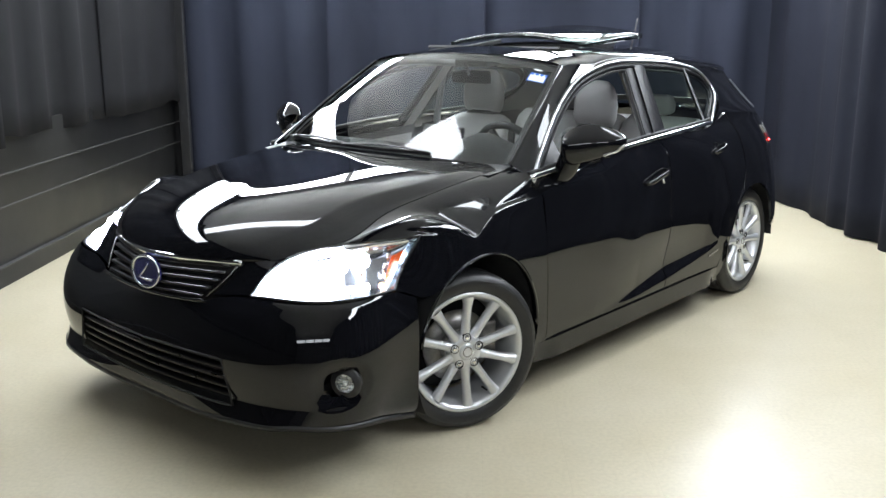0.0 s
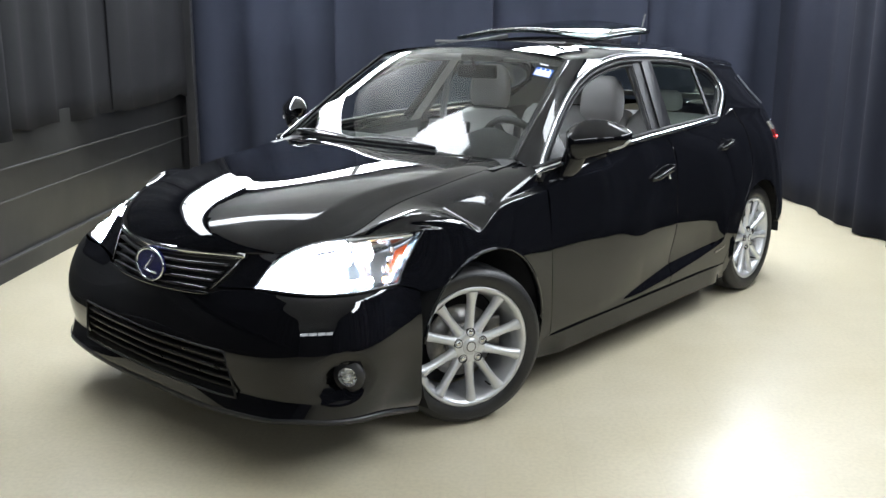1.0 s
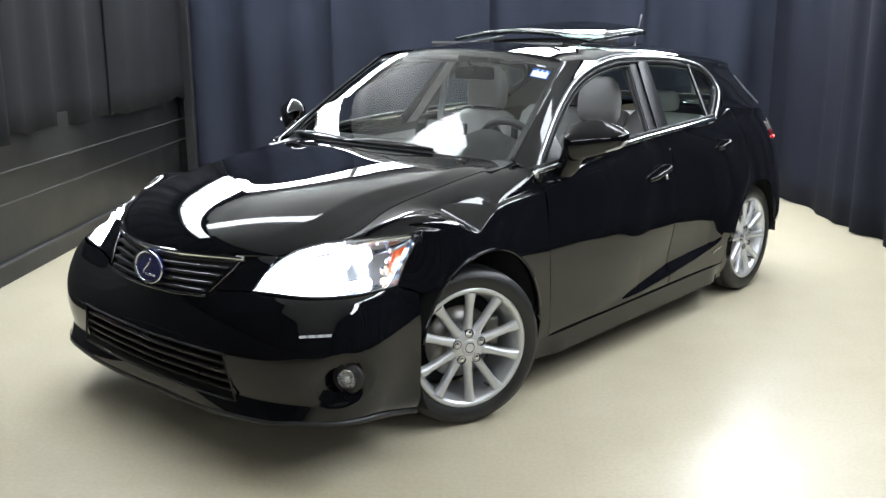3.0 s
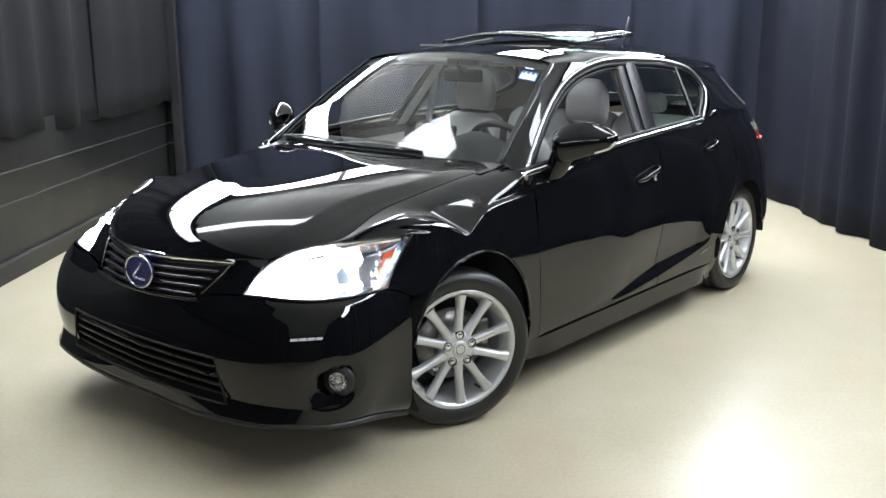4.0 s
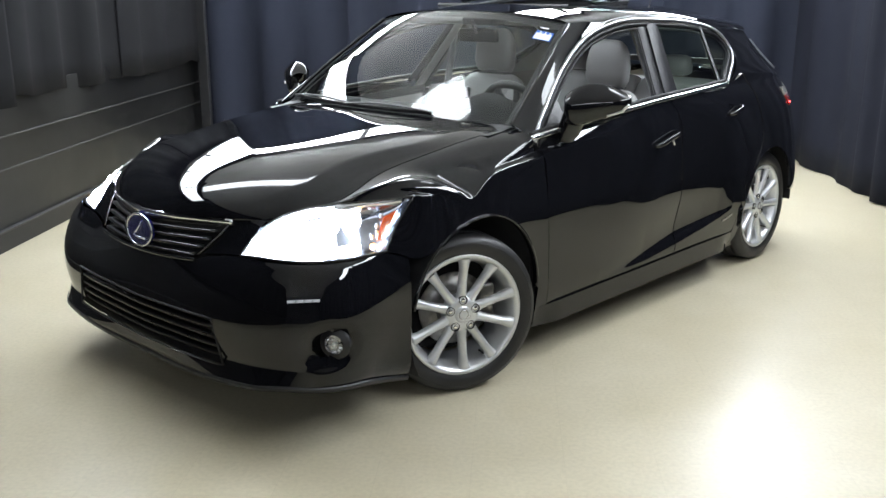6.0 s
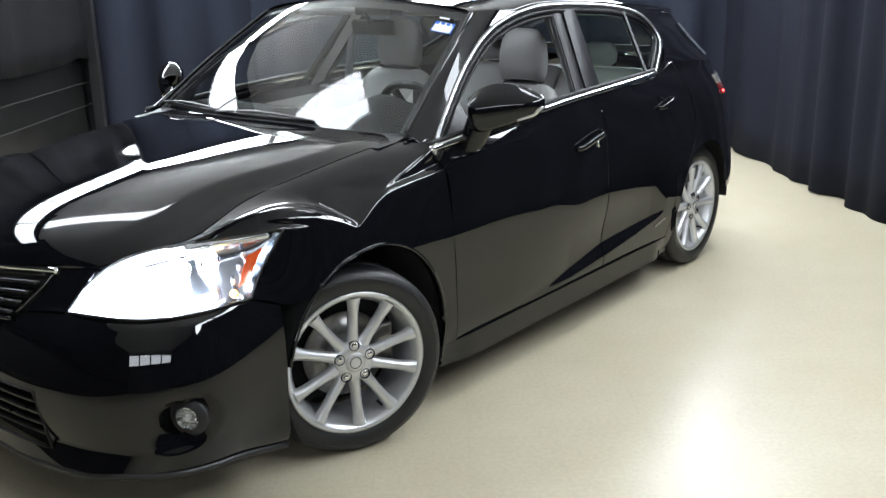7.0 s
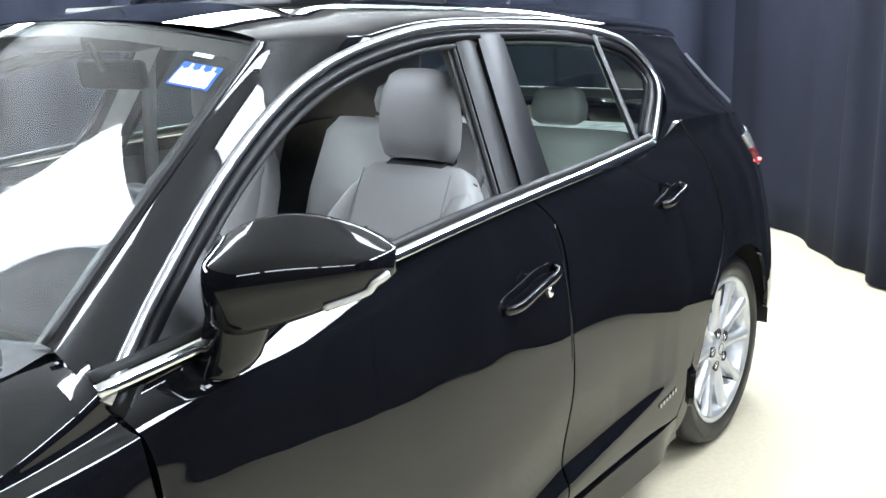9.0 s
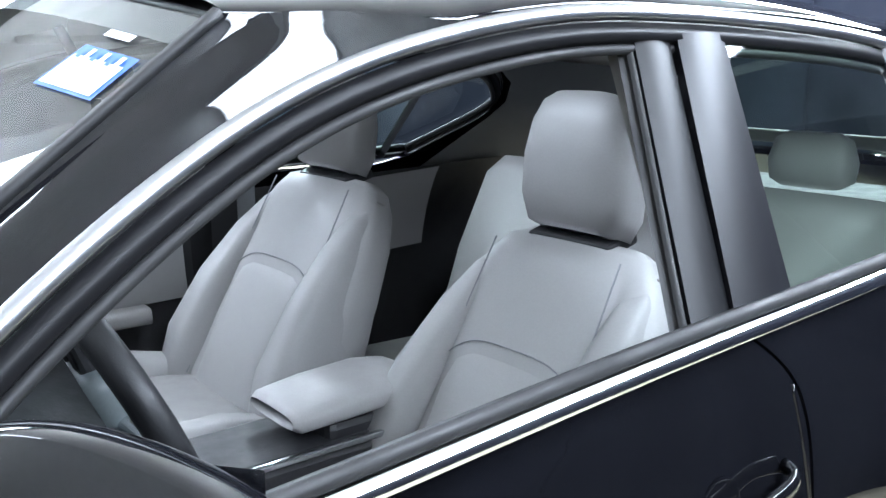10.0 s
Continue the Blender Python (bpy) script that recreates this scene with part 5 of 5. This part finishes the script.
# ---- wheels ----
def wheel(m, label):
    w = thing("wheel", "", "", m)
    w.parent = car
    tagged(w, label)
    R = .316
    tyre = [(-.085, .228), (-.098, .245), (-.105, .275), (-.098, .302), (-.075, .313), (-.045, R), (-.043, .309), (-.035, .309), (-.033, R), (.033, R), (.035, .309), (.043, .309), (.045, R), (.075, .313),
            (.096, .303), (.105, .282), (.103, .258), (.094, .241), (.088, .233), (.080, .228)]
    t = lathe("tyre", [(x - .105 + .022, r) for x, r in tyre], TYRE, w, Matrix(), 72, "black low-profile tyre")
    sweep("tyre_rib", [(.0205, .285 * math.cos(a), .285 * math.sin(a)) for a in np.linspace(0, 2 * math.pi, 73)[:-1]], circle(.002, 5), TYRE, t, up=(1, 0, 0), closed=True)
    o = .022 - .105
    rim = [(o + .080, .225), (o + .092, .240), (o + .097, .241), (o + .100, .235), (o + .094, .224), (o + .082, .216), (o + .066, .211), (o + .05, .203), (o - .05, .198), (o - .085, .21)]
    lathe("rim", rim, ALLOY, w, Matrix(), 72, "silver alloy rim")
    # ten spokes in pairs
    verts, faces = [], []
    prof = [(-.020, -1.0), (-.004, -.92), (.004, -.40), (.005, .0), (.004, .40), (-.004, .92), (-.020, 1.0)]
    st = [(.045, .026, -.008), (.075, .0195, -.005), (.12, .0165, -.001), (.165, .0165, .004), (.199, .0195, .009), (.222, .025, .011)]
    rr = nspline([s[0] for s in st], [[s[1], s[2]] for s in st])
    rad = np.linspace(.045, .221, 13)
    for r in rad:
        wd, dx = rr(np.array(r))
        for px, py in prof:
            verts.append((px * (1.0 if px < 0 else 1) + dx, py * wd, r))
    faces = grid_faces(13, 7, flip=True)
    me = mesh_from("spoke", verts, faces, ALLOY)
    for k in range(10):
        a = 36 * k + (1.5 if k % 2 else -1.5)
        ob = new("spoke", me)
        ob.parent = w
        ob.matrix_basis = pose(0, 0, 0, a, 0, 0)
    lathe("hub", [(-.045, .073), (-.014, .072), (-.002, .064), (.002, .044), (.002, .034)], ALLOY, w, Matrix(), 40)
    lathe("centre_cap", [(.006, .0), (.007, .02), (.005, .031), (-.001, .035)], ALLOY, w, Matrix(), 28, "silver centre cap")
    lathe("cap_ring", [(.004, .022), (.0085, .020), (.0085, .018), (.006, .017)], DARK_CHROME, w, Matrix(), 28)
    for k in range(5):
        a = math.radians(72 * k + 90)
        mm = pose(.0035, .055 * math.cos(a), .057 * math.sin(a))
        lathe("lug_hole", [(-.012, .0185), (.0005, .0175), (-.002, .0150), (-.014, .013), (-.014, .0)], SATIN_BLACK, w, mm, 16)
        lathe("lug_nut", [(-.014, .0105), (-.002, .0100), (.0, .008), (.0, .0)], CHROME, w, mm, 6)
    v = math.radians(-63)
    lathe("valve", [(-.03, .004), (.010, .004), (.012, .0)], RUBBER, w, pose(-.005, .192 * math.cos(v), .192 * math.sin(v)), 8)
    lathe("brake_disc", [(-.085, .06), (-.085, .145), (-.095, .145)], STEEL, w, Matrix(), 40)
    lathe("disc_hat", [(-.09, .075), (-.060, .072), (-.055, .0)], STEEL, w, Matrix(), 28)
    boxed("caliper", (.06, .07, .14), pose(-.085, .128, .02), STEEL, w, .01)
    lathe("barrel_back", [(-.17, .0), (-.17, .2)], UNDER, w, Matrix(), 28)
    return w


STEER = -23
for side in SIDES:
    turn = STEER if side > 0 else 180 + STEER
    wheel(pose(.797 * side, FRONT_AXLE, .314, 0, 0, turn), "ten-spoke silver alloy wheel, steered to one side")
    wheel(pose(.797 * side, REAR_AXLE, .314, 0, 0, 0 if side > 0 else 180) @ pose(0, 0, 0, 13), "ten-spoke silver alloy wheel")


# ---- door mirrors ----
TOP_CURVE = nspline([-1, -.8, -.5, -.2, .2, .6, .85, 1], [0.22, .60, .90, 1.0, .90, .58, .28, .03])
LOW_CURVE = nspline([-1, -.85, -.4, 0, .4, .8, 1], [.80, .95, .96, .84, .68, .50, .32])


def mirror(side):
    mr = thing("door_mirror", "", "")
    mr.parent = car
    tagged(mr, "glossy black door mirror with a clear turn signal")
    c = np.array([.915, .712, 1.062])
    along, fwd, upw = np.array([.80, .60, .02]), np.array([.60, -.80, 0]), np.array([0, 0, 1.0])
    rows = []
    for t in np.sin(np.linspace(-1, 1, 35) * math.pi / 2):
        e = max(0.0, 1 - abs(t) ** 3.0) ** .42
        if t < 0:
            e = .62 + .38 * max(0.0, 1 - abs(t) ** 4) ** .5
        top = .061 * float(TOP_CURVE(t))
        low = .100 * float(LOW_CURVE(t))
        f = .060 * e * (1 - .10 * t)
        mid = c + along * t * .134 + upw * (.024 + .004 * t)
        ring = []
        for k in range(48):
            a = 2 * math.pi * k / 48
            ca, sa = math.cos(a), math.sin(a)
            if sa >= 0:
                g, h = (f * (1 - .62 * sa - .38 * sa * sa) if ca > 0 else -.055 * e * abs(ca) ** .7), top * (sa ** .95 if ca > 0 else sa ** .7)
            else:
                g, h = (f * (abs(ca) ** .42 - .06 * abs(sa)) if ca > 0 else -.055 * e * abs(ca) ** .7), -low * abs(sa) ** .8
            ring.append(mid + fwd * g + upw * h)
        ring = np.array(ring)
        for _ in range(14):
            near = np.arange(-6, 7)
            ring[near] = (ring[near - 1] + 2 * ring[near] + ring[near + 1]) / 4
        rows.append(ring)
    p = np.array(rows).transpose(1, 0, 2)
    soft("housing", mirrored(p, side), PAINT, mr)
    sig = line(np.concatenate([p[40, 20:27], p[42, 27:31]]), 18)
    sweep("turn_signal", mirrored(sig + np.array([.001, -.003, 0]), side), circle(.0085, 8, .6, 1), LENS_CLEAR, mr, up=(0, -1, 0), label="clear turn signal")
    gl = np.array([c + along * t * .090 - fwd * .056 + upw * z for t in (-1, 1) for z in (-.045, .05)])
    piece("mirror_glass", mirrored(gl, side), [(0, 1, 3, 2)], CHROME, mr, "", False)
    rings = []
    for z, x, y, a, b in ((.905, .795, .640, .030, .022), (.918, .803, .646, .042, .030), (.935, .812, .652, .047, .034), (.96, .820, .657, .049, .036), (1.00, .832, .662, .050, .038), (1.03, .838, .664, .046, .036)):
        rings.append([(x + along[0] * a * math.cos(q) + fwd[0] * b * math.sin(q), y + along[1] * a * math.cos(q) + fwd[1] * b * math.sin(q), z) for q in np.linspace(0, 2 * math.pi, 25)[:-1]])
    soft("foot", mirrored(np.array(rings).transpose(1, 0, 2), side), PAINT, mr, "black mirror foot")


for side in SIDES:
    mirror(side)

# ---- wipers ----
def wiper(x0, x1, y0, z0, label):
    w = thing("wiper", "", "")
    w.parent = car
    tagged(w, label)
    xs = np.linspace(x0, x1, 20)
    u = (xs + .66) / 1.32
    arm = []
    for k, x in enumerate(xs):
        base = np.array([np.interp(np.clip(u[k], 0, 1) * 48, np.arange(49), WS[:, 1, c]) for c in range(3)])
        arm.append(base + np.array([0, -.022 + .012 * k / 19, .012 + .018 * math.sin(math.pi * k / 19)]))
    sweep("arm", arm, circle(.005, 6, 1.4, .7), SATIN_BLACK, w, up=(0, -.5, 1))
    bl = [np.array([np.interp((x + .66) / 1.32 * 48, np.arange(49), WS[:, 1, c]) for c in range(3)]) + np.array([0, -.006, .008]) for x in xs]
    sweep("blade", bl, [(-.006, -.005), (.006, -.005), (.003, .008), (-.003, .008)], RUBBER, w, up=(0, -.5, 1))


wiper(-.60, -.12, 0, 0, "black wiper with a long arm resting on the windscreen")
wiper(-.17, .31, 0, 0, "black wiper resting on the windscreen")


# ---- cabin ----
def cushion(name, rings, mat, parent, label=""):
    """A padded body: rings of (centre, half width, half depth, way across depth), rounded-square section."""
    n = 28
    out = []
    for c, hw, hd, dirv in rings:
        dv = np.array(dirv, float)
        dv /= np.linalg.norm(dv)
        ring = []
        for k in range(n):
            a = 2 * math.pi * k / n
            ca, sa = math.cos(a), math.sin(a)
            q = 1.0 / max(abs(ca) ** 3.4 + abs(sa) ** 3.4, 1e-6) ** (1 / 3.4)
            ring.append(np.array(c, float) + np.array([1, 0, 0]) * hw * ca * q + dv * hd * sa * q)
        out.append(ring)
    return soft(name, np.array(out).transpose(1, 0, 2), mat, parent, label)


def front_seat(xc, dy, dz, raise_rest):
    s = thing("front_seat", "", "")
    s.parent = car
    tagged(s, "light grey leather front seat with a headrest")
    # backrest: leaning back, with bolsters
    foot, head = np.array([xc, 1.50 + dy, .47 + dz]), np.array([xc, 1.775 + dy, 1.005 + dz])
    ax = head - foot
    nrm = np.cross(ax, (1, 0, 0))
    nrm /= np.linalg.norm(nrm)
    rings = []
    for t, hw, hd in ((-.06, .20, .03), (-.02, .225, .07), (.12, .24, .085), (.35, .25, .085), (.6, .245, .078), (.8, .225, .068), (.92, .195, .060), (.985, .165, .05), (1.01, .135, .03)):
        rings.append((foot + ax * t, hw, hd, nrm))
    cushion("backrest", rings, LEATHER, s)
    for sx in (-1, 1):
        r2 = []
        for t, hw, hd in ((-.02, .02, .03), (.05, .045, .09), (.25, .055, .112), (.5, .05, .096), (.72, .040, .072), (.86, .030, .045), (.95, .015, .015)):
            r2.append((foot + ax * t + np.array([sx * (.212 - .035 * t - .03 * max(t - .6, 0)), 0, 0]) + nrm * (-.03 if nrm[1] > 0 else .03) * min(1.0, (1 - t) / .45), hw, hd, nrm))
        cushion("bolster", r2, LEATHER_SIDE, s)
    fw = -nrm if nrm[1] > 0 else nrm
    # centre insert and seams
    ins = []
    for t, hw, hd in ((.02, .125, .024), (.1, .14, .026), (.3, .145, .026), (.48, .142, .024), (.56, .132, .020), (.605, .112, .013), (.63, .08, .005)):
        ins.append((foot + ax * t + fw * .064, hw, hd, fw))
    cushion("insert", ins, LEATHER, s)
    u = np.linspace(-1, 1, 20)
    seam = [foot + ax * (.640 - .07 * k * k * k * k) + fw * (.0765 + .004 * (1 - k * k)) + np.array([k * .150, 0, 0]) for k in u]
    sweep("seam", seam, circle(.0014, 5), SEAM, s, up=(0, -1, .5))
    for sx in (-1, 1):
        seam = [foot + ax * t + fw * (.088 - .02 * t) + np.array([sx * (.165 - .02 * t), 0, 0]) for t in np.linspace(.1, .95, 16)]
        sweep("seam", seam, circle(.0016, 5), SEAM, s, up=(1, 0, 0))
    # seat cushion
    rings = []
    for y, z, hw, hh in ((1.00, .53, .20, .03), (1.03, .53, .235, .06), (1.15, .525, .25, .075), (1.35, .50, .255, .075), (1.52, .485, .24, .07), (1.58, .48, .2, .05)):
        rings.append(((xc, y + dy, z + dz), hw, hh, (0, 0, 1)))
    cushion("cushion", rings, LEATHER, s)
    for sx in (-1, 1):
        r2 = [((xc + sx * .225, y + dy, z + dz), hw, hh, (0, 0, 1)) for y, z, hw, hh in ((1.04, .54, .02, .04), (1.12, .56, .04, .06), (1.35, .55, .045, .065), (1.5, .53, .035, .05))]
        cushion("side_bolster", r2, LEATHER_SIDE, s)
    # headrest on two posts
    hc = head + np.array([0, .012, .128 + raise_rest]) + fw * .02
    av = np.array([0, .12, .99])
    rings = []
    for t, hw, hd in ((-.118, .075, .02), (-.112, .106, .042), (-.07, .122, .054), (.0, .122, .058), (.06, .112, .052), (.098, .095, .042), (.116, .072, .028), (.123, .042, .012)):
        rings.append((hc + av * t, hw, hd, fw))
    h = cushion("headrest", rings, LEATHER, s, "grey leather headrest")
    for sx in (-.05, .05):
        sweep("post", [head + np.array([sx, 0, -.03]), hc + np.array([sx, 0, -.09])], circle(.006, 8), SATIN_CHROME, h, up=(1, 0, 0))
    boxed("collar", (.19, .075, .022), pose(*(head + av * .012 + fw * .012), 15), CABIN, s, .006)
    return s


front_seat(.280, .0, -.008, .004)
front_seat(-.408, -.055, .034, .006)

rear = thing("rear_bench", "", "")
rear.parent = car
tagged(rear, "light grey leather rear bench with headrests")
cushion("bench_cushion", [((0, y, z), .60, hh, (0, 0, 1)) for y, z, hh in ((1.88, .52, .03), (1.92, .52, .07), (2.1, .51, .08), (2.35, .49, .07))], LEATHER, rear)
for xc in (-.36, .36):
    foot, head = np.array([xc, 2.20, .50]), np.array([xc, 2.40, 1.03])
    ax = head - foot
    nrm = np.array([0, -ax[2], ax[1]]) / np.linalg.norm(ax)
    cushion("bench_back", [(foot + ax * t, hw, hd, nrm) for t, hw, hd in ((0, .24, .05), (.1, .265, .075), (.5, .27, .07), (.9, .25, .055), (1.0, .21, .03))], LEATHER, rear)
    hc = head + np.array([-.04 if xc > 0 else .04, .02, .070])
    cushion("bench_headrest", [(hc + np.array([0, 0, t]), hw, hd, (0, 1, 0)) for t, hw, hd in ((-.055, .065, .03), (-.04, .088, .045), (.0, .092, .05), (.045, .08, .038), (.06, .055, .02))], LEATHER, rear)
cushion("bench_middle", [((0, 2.20 + .20 * t, .52 + .50 * t), .10, .055, (0, -1, .4)) for t in (0, .3, .7, 1)], LEATHER, rear)

# dash, console, wheel
dash_rows = []
for x in np.linspace(-.70, .70, 29):
    hump = .085 * math.exp(-((x - .33) / .18) ** 2)
    pts = [(.44 + .28 * x * x, .955), (.58 + .10 * x * x, .985 + hump * .3), (.74, .985 + hump), (.86, .955 + hump * .8), (.90, .90), (.885, .80), (.90, .70), (.86, .58), (.80, .45)]
    dash_rows.append([(x, y, z) for y, z in pts])
piece("dashboard", np.array(dash_rows).reshape(-1, 3), grid_faces(29, 9), DASH, car, "dark grey soft dashboard")
bm = bmesh.new()
box(bm, (.20, .75, .22), pose(0, 1.20, .56), .02)
box(bm, (.22, .20, .30), pose(0, .92, .66, -25), .02)
part("console", bm, CABIN, car, "black centre console")
boxed("shift_knob", (.045, .045, .05), pose(.03, .98, .80), CABIN, car, .015)
boxed("console_trim", (.012, .62, .012), pose(.105, 1.18, .672), SATIN_CHROME, car, .003)
cushion("armrest", [((0.0, y, z), hw, hh, (0, 0, 1)) for y, z, hw, hh in ((1.30, .715, .075, .012), (1.315, .715, .088, .022), (1.40, .722, .092, .026), (1.52, .728, .092, .026), (1.58, .725, .085, .02))], LEATHER, car, "grey padded armrest")
boxed("armrest_box", (.15, .24, .16), pose(0, 1.49, .62), CABIN, car, .015)
sw = thing("steering_wheel", "", "", pose(.331, .930, .927, -67, 0, 0))
sw.parent = car
tagged(sw, "black leather steering wheel with grey spokes")
sweep("rim", [(.185 * math.cos(a), .185 * math.sin(a), 0) for a in np.linspace(0, 2 * math.pi, 65)[:-1]], circle(.0185, 12), WHEEL_HIDE, sw, closed=True)
bm = bmesh.new()
box(bm, (.15, .13, .05), pose(0, -.01, -.02), .02)
part("boss", bm, BOSS, sw, "grey airbag cover", True)
for a in (0, 180, 250, 290):
    boxed("spoke", (.12, .035, .018), pose(.115 * math.cos(math.radians(a)), .115 * math.sin(math.radians(a)), -.012, 0, 0, a), SATIN_CHROME if a in (0, 180) else CABIN, sw, .006)
sweep("column", [(0, 0, -.02), (0, 0, -.25)], circle(.045, 12), CABIN, sw, up=(1, 0, 0))
boxed("centre_screen", (.24, .03, .13), pose(0, .83, 1.01, -12), CABIN, car, .01)

for side in SIDES:
    # door trim panel, armrest, pillar lining
    tg = coons([(.62, .45), (1.55, .45)], [(.62, .94), (1.50, .985)], [(.62, .45), (.62, .94)], [(1.55, .45), (1.50, .985)], 20, 12)
    t = flank(tg[..., 0], tg[..., 1])
    t[..., 0] -= .075
    piece("door_trim", mirrored(t, side).reshape(-1, 3), grid_faces(20, 12, flip=side > 0), CABIN, car, "black front door trim")
    pad = coons([(.70, .70), (1.50, .72)], [(.75, .90), (1.48, .935)], [(.70, .70), (.75, .90)], [(1.50, .72), (1.48, .935)], 16, 8)
    t = flank(pad[..., 0], pad[..., 1])
    t[..., 0] -= .083
    piece("door_pad", mirrored(t, side).reshape(-1, 3), grid_faces(16, 8, flip=side > 0), LEATHER_SIDE, car, "grey padded door insert")
    cushion("door_armrest", [((.735 * side, y, .70), .03, .022, (0, 0, 1)) for y in (.85, .9, 1.2, 1.38)], LEATHER_SIDE, car)
    tg = coons([(1.60, .45), (2.75, .45)], [(1.56, .985), (2.75, 1.02)], [(1.60, .45), (1.56, .985)], [(2.75, .45), (2.75, 1.02)], 20, 10)
    t = flank(tg[..., 0], tg[..., 1])
    t[..., 0] -= .075
    pad = coons([(1.75, .74), (2.25, .76)], [(1.78, .97), (2.26, 1.0)], [(1.75, .74), (1.78, .97)], [(2.25, .76), (2.26, 1.0)], 12, 8)
    tp = flank(pad[..., 0], pad[..., 1])
    tp[..., 0] -= .085
    piece("rear_door_pad", mirrored(tp, side).reshape(-1, 3), grid_faces(12, 8, flip=side > 0), LEATHER_SIDE, car, "grey padded rear door insert")
    piece("rear_door_trim", mirrored(t, side).reshape(-1, 3), grid_faces(20, 10, flip=side > 0), CABIN, car, "black rear door trim")
    cols = []
    for k in (-1, -.3, .3, 1):
        a = np.linspace(0, 1, 10)[:, None]
        yz = np.array([1.505, .96]) + (np.array([1.60, 1.37]) - np.array([1.505, .96])) * a + np.array([k * .040 - .034, 0])
        cols.append(on_pane(yz, -.05 - .012 * (1 - k * k) * -1))
    piece("centre_pillar_lining", mirrored(np.stack(cols, 1), side).reshape(-1, 3), grid_faces(10, 4), LINING, car, "pale grey pillar lining")
    # belt strap from the pillar down behind the seat
    sweep("seat_belt", mirrored([(.60, 1.60, 1.30), (.66, 1.62, 1.05), (.70, 1.64, .7)], side), [(-.022, -.001), (.022, -.001), (.022, .001), (-.022, .001)], CABIN_GREY, car, outs=np.tile((-1.0 * side, -.3, 0), (3, 1)))
    cq = coons([(2.2, .98), (2.95, 1.0)], [(2.25, 1.32), (2.8, 1.28)], [(2.2, .98), (2.34, 1.10), (2.43, 1.2), (2.25, 1.32)], [(2.95, 1.0), (2.8, 1.28)], 12, 10)
    piece("rear_pillar_lining", mirrored(np.concatenate([pane_x(cq[..., 0], cq[..., 1])[..., None] - .04, cq], -1), side).reshape(-1, 3), grid_faces(12, 10), CABIN_GREY, car)
boxed("cabin_floor", (1.40, 2.4, .02), pose(0, 1.5, .30), CARPET, car)
boxed("firewall", (1.40, .02, .65), pose(0, .52, .62), CABIN, car)
boxed("hatch_trim", (1.02, .02, .035), pose(0, 2.86, 1.10), LINING, car, .006, "pale trim strip inside the tailgate")
boxed("load_cover", (1.16, .48, .02), pose(0, 2.78, .965), CABIN, car, .004)
boxed("rear_view_mirror", (.23, .03, .065), pose(0, 1.05, 1.30, 8), CABIN, car, .012)
sweep("mirror_stem", [(0, 1.03, 1.31), (0, 1.0, 1.37)], circle(.008, 8), CABIN, car, up=(1, 0, 0))
boxed("roof_console", (.2, .16, .04), pose(0, 1.12, 1.375, 6), CABIN_GREY, car, .012)
for side in SIDES:
    boxed("sun_visor", (.36, .14, .016), pose(.30 * side, 1.15, 1.368, 10, 0, -6 * side), HEADLINER, car, .006)

# sticker in the upper corner of the windscreen
def on_glass(u, v, out=.003):
    """A place on the windscreen: u across (0 to 1), v up (0 to 1)."""
    i, j = u * 48, v * 29
    a, b = int(i), int(j)
    f, g = i - a, j - b
    q = (1 - f) * (1 - g) * WS[a, b] + f * (1 - g) * WS[a + 1, b] + (1 - f) * g * WS[a, b + 1] + f * g * WS[a + 1, b + 1]
    return q + np.array([.2, -.7, .68]) * out


def glass_patch(name, u0, u1, v0, v1, out, mat, parent, label=""):
    g = [on_glass(u, v, out) for u in np.linspace(u0, u1, 4) for v in np.linspace(v0, v1, 4)]
    return piece(name, g, grid_faces(4, 4), mat, parent, label)


st = thing("windscreen_sticker", "", "")
st.parent = car
tagged(st, "white and blue service sticker on the glass")
glass_patch("edge", .906, .975, .780, .873, .002, BLUE_INK, st)
glass_patch("card", .910, .971, .786, .850, .003, WHITE_PAPER, st)
for k in range(6):
    glass_patch("print_bar", .914 + k * .0093, .9192 + k * .0093, .844, .867, .004, WHITE_PAPER if k % 2 else BLUE_INK, st)
glass_patch("toll_tag", .911, .946, .898, .914, .003, WHITE_PAPER, st, "small pale tag")

# ---- everything stretched smoothly towards the passenger side to fit the camera's view ----
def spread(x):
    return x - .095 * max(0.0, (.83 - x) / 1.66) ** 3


def stretch_far_side(ob):
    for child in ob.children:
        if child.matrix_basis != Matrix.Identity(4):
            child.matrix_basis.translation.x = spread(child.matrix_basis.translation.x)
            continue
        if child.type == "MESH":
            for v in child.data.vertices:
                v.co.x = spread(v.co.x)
        stretch_far_side(child)


stretch_far_side(car)
